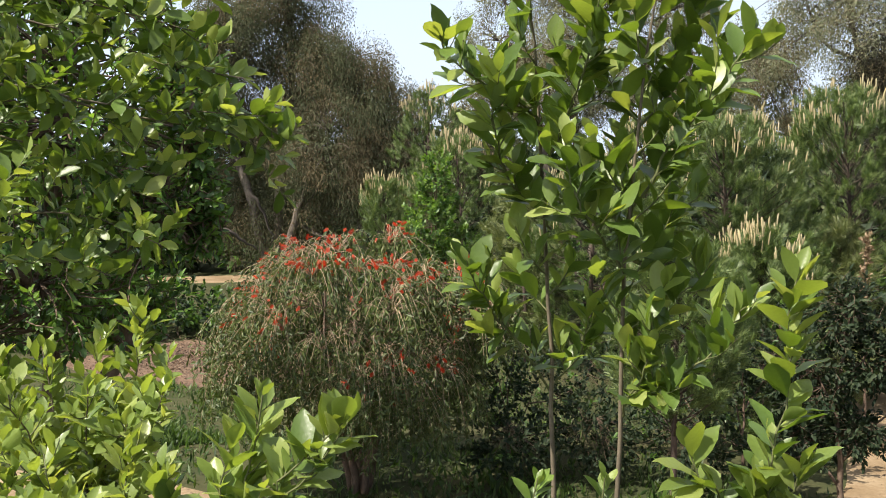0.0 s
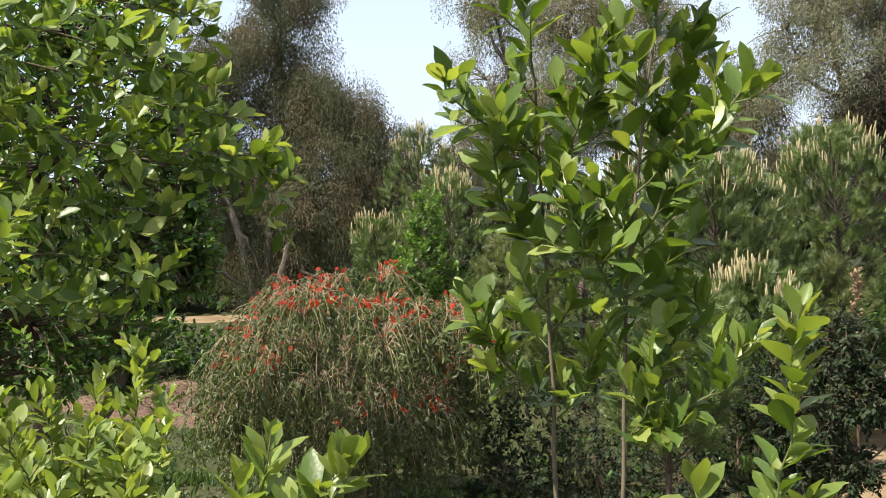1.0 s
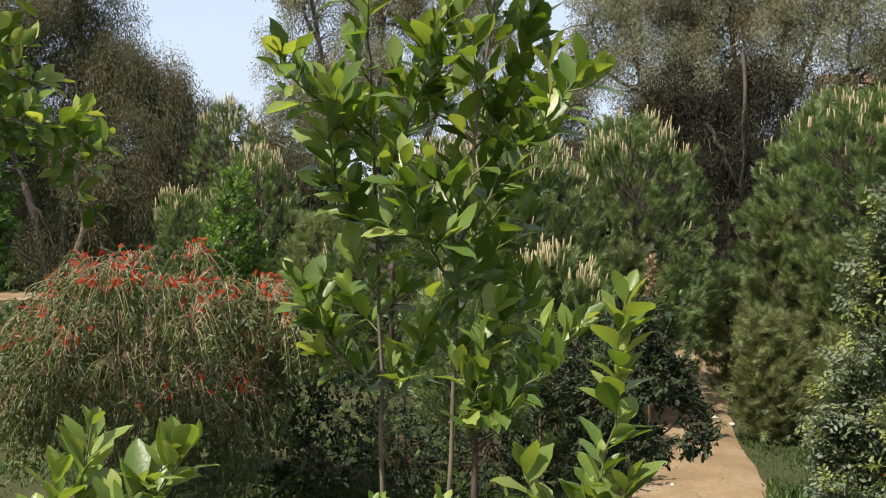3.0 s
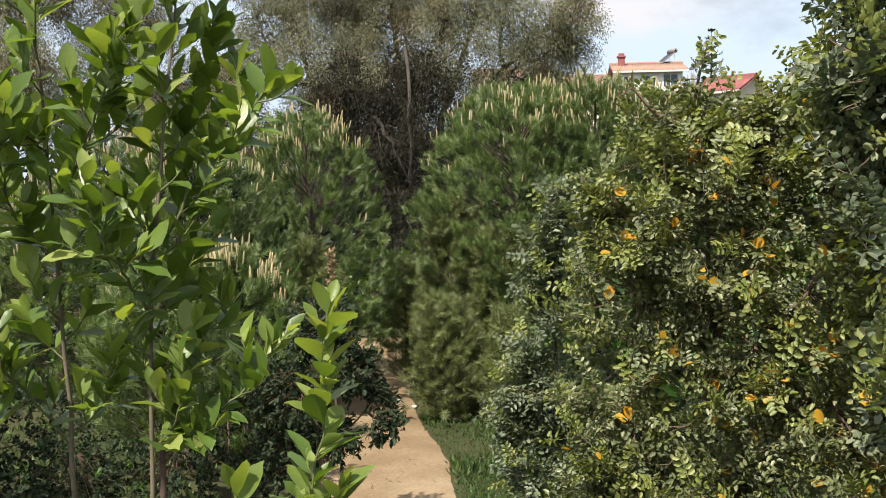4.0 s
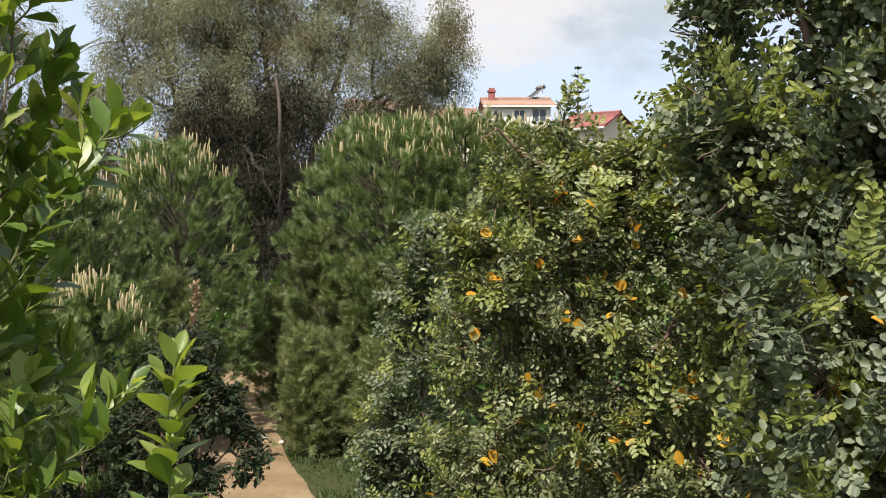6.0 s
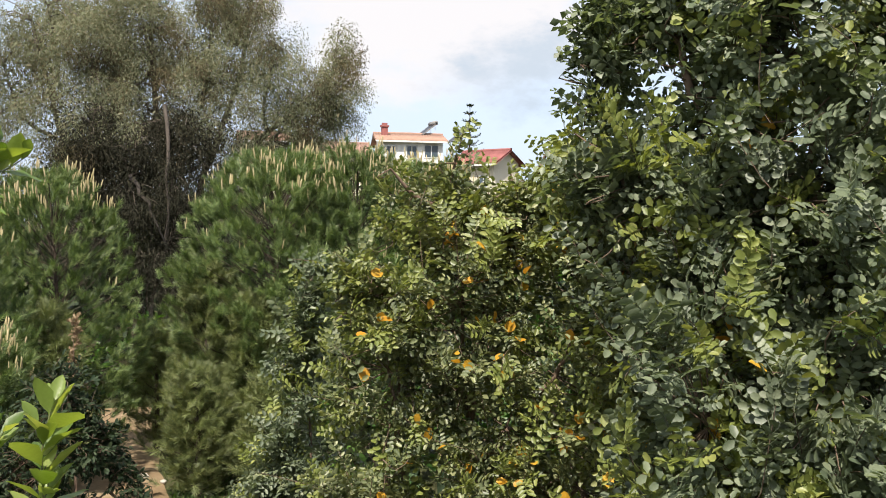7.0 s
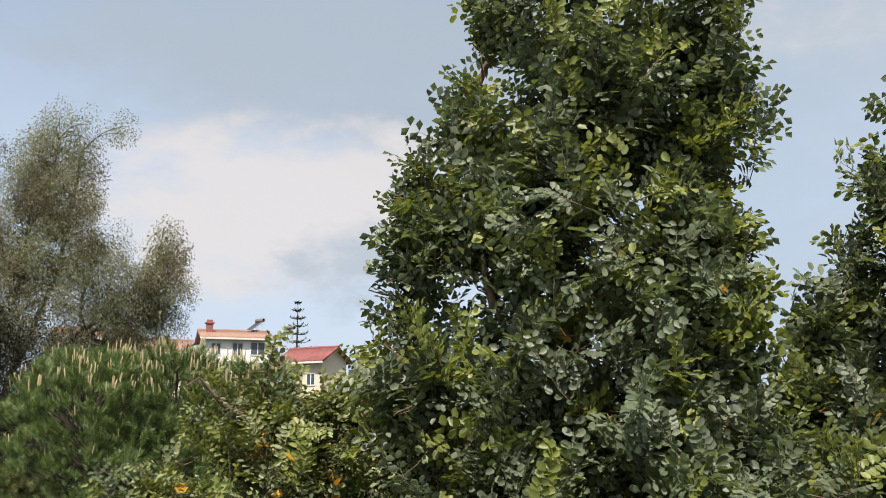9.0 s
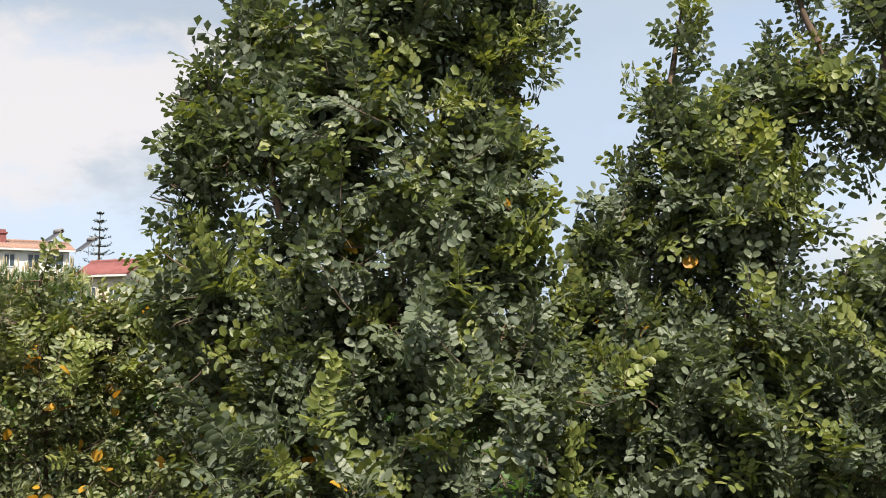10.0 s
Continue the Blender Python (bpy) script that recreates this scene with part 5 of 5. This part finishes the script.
# The front lobes of this shrub are added to darken shaded ground before it.
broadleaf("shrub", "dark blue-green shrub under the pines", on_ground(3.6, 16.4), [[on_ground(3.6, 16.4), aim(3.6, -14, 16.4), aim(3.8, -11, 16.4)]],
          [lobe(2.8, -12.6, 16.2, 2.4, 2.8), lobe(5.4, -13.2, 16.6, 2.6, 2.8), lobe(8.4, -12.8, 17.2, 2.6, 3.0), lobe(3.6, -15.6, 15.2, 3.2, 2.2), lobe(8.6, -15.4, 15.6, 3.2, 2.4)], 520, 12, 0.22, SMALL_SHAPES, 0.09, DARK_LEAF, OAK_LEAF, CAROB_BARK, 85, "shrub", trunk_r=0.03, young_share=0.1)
# Added shrub: its dark leaves stand for the pines' shade on the ground.
broadleaf("shrub", "dark-leaved shrub added to darken the shaded ground beside the path", on_ground(16.5, 15.5), [[on_ground(16.5, 15.5), aim(16.5, -13, 15.5), aim(16.5, -10, 15.5)]],
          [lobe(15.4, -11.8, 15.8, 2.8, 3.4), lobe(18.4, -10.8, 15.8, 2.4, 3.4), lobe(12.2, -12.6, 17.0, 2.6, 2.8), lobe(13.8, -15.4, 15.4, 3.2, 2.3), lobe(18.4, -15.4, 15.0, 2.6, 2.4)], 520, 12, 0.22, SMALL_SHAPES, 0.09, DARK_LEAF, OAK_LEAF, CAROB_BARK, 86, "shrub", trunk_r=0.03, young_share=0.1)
broadleaf("dry_shrub", "dried brown upright shrub between the pines", on_ground(22.6, 18.6), [[on_ground(22.6, 18.6), aim(22.6, -8, 18.6), aim(22.5, -4.2, 18.6)]],
          [lobe(22.6, -4.7, 18.6, 0.4, 1.0), lobe(22.5, -6.4, 18.6, 0.4, 1.0)], 36, 12, 0.22, SMALL_SHAPES, 0.065, DRY_LEAF, DRY_LEAF, CAROB_BARK, 87, "shrub", lift=0.8, trunk_r=0.03)

# ---- carob trees close by ----
broadleaf("carob_tree", "slim young carob with small dark blue-green leaves", on_ground(34.4, 6.2), [[on_ground(34.4, 6.2), aim(34.2, -16, 6.2), aim(34.0, -8, 6.2), aim(34.2, -1, 6.2)]],
          [lobe(33.6, -5.5, 6.2, 2.0, 3.4), lobe(33.2, -11, 6.2, 2.4, 4.0), lobe(33.4, -16, 6.2, 3.0, 3.6), lobe(34.2, -1.4, 6.2, 1.2, 2.2), lobe(31.6, -13.5, 6.2, 1.2, 2.6)], 210, 9, 0.22, CAROB_SHAPES, 0.10, CAROB_OLD, CAROB_NEW, CAROB_BARK, 91,
          lift=0.5, young_share=0.26, single=250, trunk_r=0.02, inner=0.3, sprigs=0.1)
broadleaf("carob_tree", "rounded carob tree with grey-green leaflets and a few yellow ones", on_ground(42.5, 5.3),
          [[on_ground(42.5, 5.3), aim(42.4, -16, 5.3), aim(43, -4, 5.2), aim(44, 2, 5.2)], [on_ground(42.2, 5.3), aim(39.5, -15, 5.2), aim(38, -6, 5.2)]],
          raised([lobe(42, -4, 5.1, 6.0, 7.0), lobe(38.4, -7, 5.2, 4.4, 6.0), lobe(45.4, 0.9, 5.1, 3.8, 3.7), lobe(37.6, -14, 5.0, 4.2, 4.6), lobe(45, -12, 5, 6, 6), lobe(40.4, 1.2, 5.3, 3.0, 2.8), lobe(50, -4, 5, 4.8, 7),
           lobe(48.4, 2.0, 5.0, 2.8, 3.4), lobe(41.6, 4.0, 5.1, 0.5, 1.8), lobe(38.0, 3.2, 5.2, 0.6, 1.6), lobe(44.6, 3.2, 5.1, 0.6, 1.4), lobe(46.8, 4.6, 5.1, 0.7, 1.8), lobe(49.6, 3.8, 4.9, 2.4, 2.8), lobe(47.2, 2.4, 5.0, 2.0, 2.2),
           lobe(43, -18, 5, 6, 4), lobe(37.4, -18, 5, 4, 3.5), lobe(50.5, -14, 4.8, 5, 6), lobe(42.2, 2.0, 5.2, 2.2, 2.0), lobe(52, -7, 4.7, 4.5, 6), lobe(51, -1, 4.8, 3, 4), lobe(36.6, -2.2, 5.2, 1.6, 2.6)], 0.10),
          1000, 9, 0.24, CAROB_SHAPES, 0.094, CAROB_LIT_OLIVE, CAROB_NEW, CAROB_BARK, 92, lift=0.45, young_share=0.40, single=300, yellow=210, trunk_r=0.04, inner=0.35, face=0.45, sprigs=0.12)
broadleaf("carob_tree", "tall dense carob tree with round leathery leaflets against the sky", on_ground(60, 4.4),
          [[on_ground(60, 4.4), aim(59.5, -8, 4.4), aim(58.5, 8, 4.3), aim(57, 20, 4.3)], [on_ground(60.4, 4.4), aim(61, 2, 4.3), aim(63, 14, 4.3), aim(63, 24, 4.3)]],
          raised([lobe(59, 12, 4.2, 7.6, 6.5), lobe(54, 5, 4.2, 6.0, 6.0), lobe(60.2, 20, 4.3, 7.0, 6.0), lobe(64.6, 11.5, 4.3, 3.0, 4.5), lobe(65.8, 16.6, 4.3, 3.4, 3.8), lobe(66.4, 8.4, 4.2, 2.6, 2.6), lobe(53.4, 13, 4.3, 4.4, 4.6), lobe(57, 16, 4.2, 5, 5), lobe(50.2, 12, 4.4, 2.8, 3.0), lobe(49.0, 10.4, 4.4, 2.0, 2.4), lobe(48.8, 7.6, 4.4, 2.0, 2.2),
           lobe(52.8, 18.4, 4.4, 2.2, 3.0), lobe(67.2, 19.0, 4.4, 2.4, 2.6), lobe(67.2, 11.4, 4.4, 1.6, 1.6), lobe(49.8, 15.4, 4.4, 1.2, 1.6), lobe(56, -4, 4.1, 8, 6.5), lobe(54.8, 23.6, 4.4, 2.6, 3.4), lobe(65.6, 23.5, 4.3, 4.4, 4.0), lobe(64, 6, 4.2, 4, 3.2), lobe(66.6, 5.4, 4.2, 2.4, 2.4),
           lobe(66, -1, 4.1, 7, 5.5), lobe(60, 28, 4.3, 6, 5), lobe(60, -14, 4.3, 9, 5), lobe(60, 4, 4.1, 7, 6), lobe(49.4, 3.6, 4.3, 3.2, 3.0), lobe(67, -12, 4.2, 7, 6), lobe(61, -9, 3.9, 7, 5), lobe(64, -15, 3.9, 7, 4),
           lobe(55, -12, 3.9, 6, 5)], 0.10),
          1240, 11, 0.23, CAROB_LARGE, 0.112, CAROB_OLD, CAROB_NEW, CAROB_BARK, 93, lift=0.6, young_share=0.32, single=300, yellow=24, trunk_r=0.045, inner=0.3, face=0.5, sprigs=0.12)
broadleaf("carob_tree", "spreading carob tree with dusty grey-green leaflets", on_ground(82, 5.0),
          [[on_ground(82, 5.0), aim(79, -4, 4.9), aim(77, 4, 4.8), aim(76, 15, 4.8)], [on_ground(82.2, 5.0), aim(81, 0, 4.9), aim(80.2, 9, 4.8), aim(82.4, 17, 4.8)], [on_ground(90, 5.2), aim(90.5, 4, 5.0), aim(91, 14, 4.9)]],
          raised([lobe(76, 8, 4.8, 3.8, 4.2), lobe(78.6, 9.6, 4.7, 4.2, 4.6), lobe(73.4, 9.4, 4.8, 1.8, 3.0), lobe(71.4, 6.2, 4.7, 2.0, 2.4), lobe(70.2, 2.6, 4.6, 2.8, 3.0), lobe(86.4, 13.4, 4.8, 1.2, 1.6), lobe(88.0, 4.2, 4.8, 3.2, 3.0), lobe(85.4, 12.4, 4.8, 1.8, 1.3), lobe(85.4, 4.2, 4.8, 2.4, 2.2), lobe(78.6, 13.4, 4.8, 3.2, 2.8), lobe(75.6, 13.4, 4.8, 2.0, 3.2), lobe(76.4, 18.2, 4.8, 1.2, 2.6), lobe(80.4, 8.4, 4.8, 2.6, 4.6), lobe(81.0, 14, 4.8, 1.7, 3.4), lobe(83.4, 15.2, 4.8, 2.4, 3.2), lobe(86.6, 18.6, 4.8, 2.6, 3.2),
           lobe(91.0, 12, 4.8, 3.4, 7), lobe(82, 19.8, 4.8, 1.4, 2.4), lobe(73.4, 2.6, 4.7, 3.4, 3.0), lobe(72, -6, 4.6, 5, 5), lobe(82, -5, 4.8, 9, 6), lobe(87, -1, 4.8, 7, 5.6), lobe(79.5, 2.5, 4.7, 5, 4.6),
           lobe(74, -3, 4.5, 5, 5), lobe(79, -2, 4.5, 5, 5)], 0.10),
          960, 11, 0.23, CAROB_LARGE, 0.110, CAROB_OLD, CAROB_NEW, CAROB_BARK, 94, lift=0.6, young_share=0.26, single=300, yellow=24, trunk_r=0.04, inner=0.35, face=0.5, sprigs=0.12)

# ---- laurels close by ----
G_S = on_ground(7.5, 3.4)
laurel("young_laurel_tree", "slender two-stemmed young laurel with glossy bright green leaves", G_S,
       [([on_ground(6.3, 3.5), aim(6.2, -18, 3.5), aim(6.1, -9, 3.5), aim(5.4, 3, 3.4), aim(4.6, 11, 3.3), aim(4.3, 15.6, 3.3)], 0.013, 0.58, 0.34),
        ([on_ground(9.6, 3.3), aim(9.6, -18, 3.3), aim(9.9, -6, 3.25), aim(10.8, 4, 3.2), aim(11.8, 11, 3.2), aim(12.0, 16.2, 3.2)], 0.013, 0.56, 0.36),
        ([aim(10.1, -4, 3.25), aim(12.4, 0.5, 3.2), aim(14.8, 3.4, 3.15), aim(17.2, 6.6, 3.1)], 0.006, 0.10, 0.28),
        ([aim(10.4, 1, 3.2), aim(13, 4.5, 3.3), aim(14.6, 9, 3.3)], 0.005, 0.12, 0.24),
        ([aim(5.8, 0, 3.4), aim(7.6, 4, 3.2), aim(8.4, 9, 3.1)], 0.005, 0.12, 0.24),
        ([aim(10.0, -6, 3.25), aim(12.6, -4, 3.35), aim(14.6, -1.5, 3.4)], 0.005, 0.12, 0.22),
        ([aim(6.1, -13, 3.5), aim(3.2, -9.5, 3.4), aim(1.3, -6.5, 3.3), aim(0.4, -4.4, 3.3)], 0.005, 0.10, 0.17),
        ([aim(6.0, -4, 3.45), aim(3.5, -1.5, 3.3), aim(2.4, 1.5, 3.2), aim(2.0, 3.5, 3.2)], 0.005, 0.10, 0.18),
        ([aim(5.4, 2.5, 3.4), aim(3.0, 4.2, 3.2), aim(1.0, 5.6, 3.1), aim(0.3, 6.6, 3.0)], 0.005, 0.15, 0.18),
        ([aim(9.8, -13.5, 3.3), aim(12.6, -12, 3.2), aim(14.8, -10.2, 3.15), aim(16.2, -8.2, 3.1)], 0.005, 0.15, 0.18),
        ([aim(9.7, -14.5, 3.3), aim(10.6, -12, 3.15), aim(11.0, -8.4, 3.1)], 0.004, 0.2, 0.15),
        ([aim(9.8, -10, 3.3), aim(13, -8, 3.4), aim(15, -6, 3.4)], 0.004, 0.2, 0.16),
        ([aim(6.2, -12.5, 3.5), aim(7.4, -10.5, 3.4), aim(7.7, -7.5, 3.4)], 0.004, 0.2, 0.15),
        ([aim(9.9, -6, 3.25), aim(8.2, -3, 3.1), aim(7.6, 1.5, 3.05)], 0.005, 0.15, 0.18)],
       0.17, 0.076, 0.126, 101, first=0.2)
G_L = on_ground(-34, 5.2)
laurel("laurel_tree", "spreading laurel tree with long leafy branches of mid-green leaves", G_L,
       [([G_L, aim(-34, -10, 5.2), aim(-33.5, 6, 5.2), aim(-33, 20, 5.2)], 0.035, 0.86, 0.3),
        ([aim(-33.8, 3, 5.2), aim(-25, 5.4, 5.0), aim(-18, 3.0, 4.9), aim(-12, 1.9, 4.8), aim(-8.6, 0.6, 4.7)], 0.011, 0.36, 0.42),
        ([aim(-33.7, 1, 5.2), aim(-26, 2, 5.0), aim(-19, 0.2, 4.9), aim(-14.6, -0.6, 4.8)], 0.009, 0.36, 0.36),
        ([aim(-33.8, -6, 5.2), aim(-26, -3, 4.9), aim(-20, -2.6, 4.8), aim(-15.2, -4.4, 4.7)], 0.009, 0.38, 0.34),
        ([aim(-33.8, -4, 5.2), aim(-27, -4.5, 4.9), aim(-21, -4.5, 4.8), aim(-18.6, -5.5, 4.7)], 0.009, 0.42, 0.28),
        ([aim(-33.6, 5, 5.2), aim(-25, 7.6, 5.1), aim(-17, 6.0, 5.0), aim(-11, 4.8, 4.9)], 0.010, 0.34, 0.40),
        ([aim(-33.4, 9, 5.2), aim(-25, 11, 5.1), aim(-17, 10.4, 5.0), aim(-12.6, 9.6, 4.9)], 0.009, 0.36, 0.36),
        ([aim(-33.2, 13, 5.2), aim(-25, 14.6, 5.1), aim(-17.5, 13.6, 5.0), aim(-12.8, 13.0, 4.9)], 0.009, 0.34, 0.36),
        ([aim(-33, 16, 5.2), aim(-25, 18, 5.1), aim(-17, 17.6, 5.0)], 0.008, 0.34, 0.34),
        ([aim(-33.4, -1, 5.2), aim(-28, -0.5, 4.7), aim(-23, -1, 4.5)], 0.008, 0.5, 0.30),
        ([aim(-33.6, 4, 5.2), aim(-24, 4.6, 4.8), aim(-16, 3.6, 4.7), aim(-9.6, 3.2, 4.6)], 0.009, 0.34, 0.34),
        ([aim(-33.6, 7, 5.2), aim(-24, 9.4, 4.8), aim(-18, 8.2, 4.7), aim(-13.5, 7.2, 4.6)], 0.009, 0.34, 0.34)],
       0.3, 0.088, 0.122, 102, first=0.15, lift=0.35, flat=0.35, fresh=0.16)
G_B = on_ground(-20.5, 4.3)
# Most leaves take the young colour, which puts sunlight on this bush.
laurel("laurel_bush", "leafy laurel bush with pale lit green shoots", G_B,
       [([G_B, aim(-20 + dx * 0.5, -17, 4.3), aim(-20 + dx, el, 4.3 + dr)], 0.007, 0.35, 0.24) for dx, el, dr in
        ((3.4, -7.2, 0.0), (5.0, -10.4, -0.1), (1.2, -8.8, 0.2), (-1.6, -9.0, 0.0), (-4.4, -9.4, 0.1), (4.0, -12.4, -0.4), (0.4, -11.4, -0.4), (-3.0, -12, -0.4), (-6.5, -10.5, 0.1), (2.4, -14, -0.5))],
       0.2, 0.060, 0.098, 103, "bush", first=0.15, fresh=0.75)
G_N = on_ground(-21, 3.4)
# Young-leaf share raised here too, so the colour carries the bright sun.
laurel("laurel_bush", "low leafy laurel shoots in bright light", G_N,
       [([G_N, aim(-21 + dx * 0.5, -21, 3.4), aim(-21 + dx, el, 3.4 + dr)], 0.006, 0.4, 0.22) for dx, el, dr in
        ((3.2, -14.6, 0.0), (6.0, -16.8, -0.1), (-1.0, -15, 0.2), (-3.6, -14.4, 0.0), (1.2, -17.2, -0.3), (-2.4, -18, -0.3))],
       0.17, 0.055, 0.105, 104, "bush", first=0.15, fresh=0.65)
G_C = on_ground(-11, 2.4)
laurel("laurel_bush", "fresh laurel shoots with large pale green leaves", G_C,
       [([G_C, aim(-11.9, -23.1, 2.4), aim(-10.3, -16.1, 2.4), aim(-9.5, -12.7, 2.4)], 0.005, 0.7, 0.10),
        ([G_C, aim(-11.9, -22.1, 2.4), aim(-8.5, -16.7, 2.35), aim(-6.3, -13.9, 2.3)], 0.005, 0.7, 0.11),
        ([G_C, aim(-12.9, -21.1, 2.4), aim(-12.9, -16.5, 2.4), aim(-12.3, -14.7, 2.4)], 0.005, 0.72, 0.10),
        ([G_C, aim(-10.9, -23.1, 2.4), aim(-6.9, -16.9, 2.3), aim(-4.5, -14.7, 2.25)], 0.005, 0.74, 0.08),
        ([G_C, aim(-12.9, -23.1, 2.4), aim(-14.9, -18.1, 2.4), aim(-14.9, -16.1, 2.4)], 0.005, 0.72, 0.10)],
       0.1, 0.060, 0.110, 105, "bush", first=0.2, fresh=0.5)
G_R = on_ground(17.6, 2.9)
laurel("laurel_bush", "upright laurel shoot with fresh yellow-green leaves", G_R,
       [([G_R, aim(17.8, -20, 2.9), aim(18.8, -12.5, 2.9), aim(18.7, -8.8, 2.9), aim(19.3, -5.6, 2.9)], 0.006, 0.52, 0.08),
        ([G_R, aim(17.2, -21, 2.9), aim(15.6, -17.5, 2.85), aim(15.0, -15.6, 2.85)], 0.005, 0.7, 0.10),
        ([G_R, aim(18.2, -21, 2.9), aim(19.2, -18.0, 2.85), aim(19.6, -15.8, 2.85)], 0.005, 0.7, 0.10),
        ([G_R, aim(17.4, -22, 2.9), aim(17.2, -18.6, 2.85), aim(17.4, -17, 2.85)], 0.005, 0.7, 0.10)],
       0.08, 0.075, 0.132, 106, "bush", first=0.25, fresh=0.5, leafy=0.75)
G_F = on_ground(8, 2.9)
laurel("laurel_bush", "low laurel shoots at the foot of the young tree", G_F,
       [([G_F, aim(5, -22, 2.9), aim(4.0, -19, 2.9), aim(4.4, -17.2, 2.9)], 0.004, 0.75, 0.10), ([G_F, aim(8.5, -22, 2.9), aim(8.8, -17.6, 2.9)], 0.004, 0.75, 0.09),
        ([G_F, aim(11.5, -22, 2.9), aim(12.2, -18.0, 2.9)], 0.004, 0.75, 0.09)],
       0.1, 0.075, 0.088, 107, "bush", first=0.2)
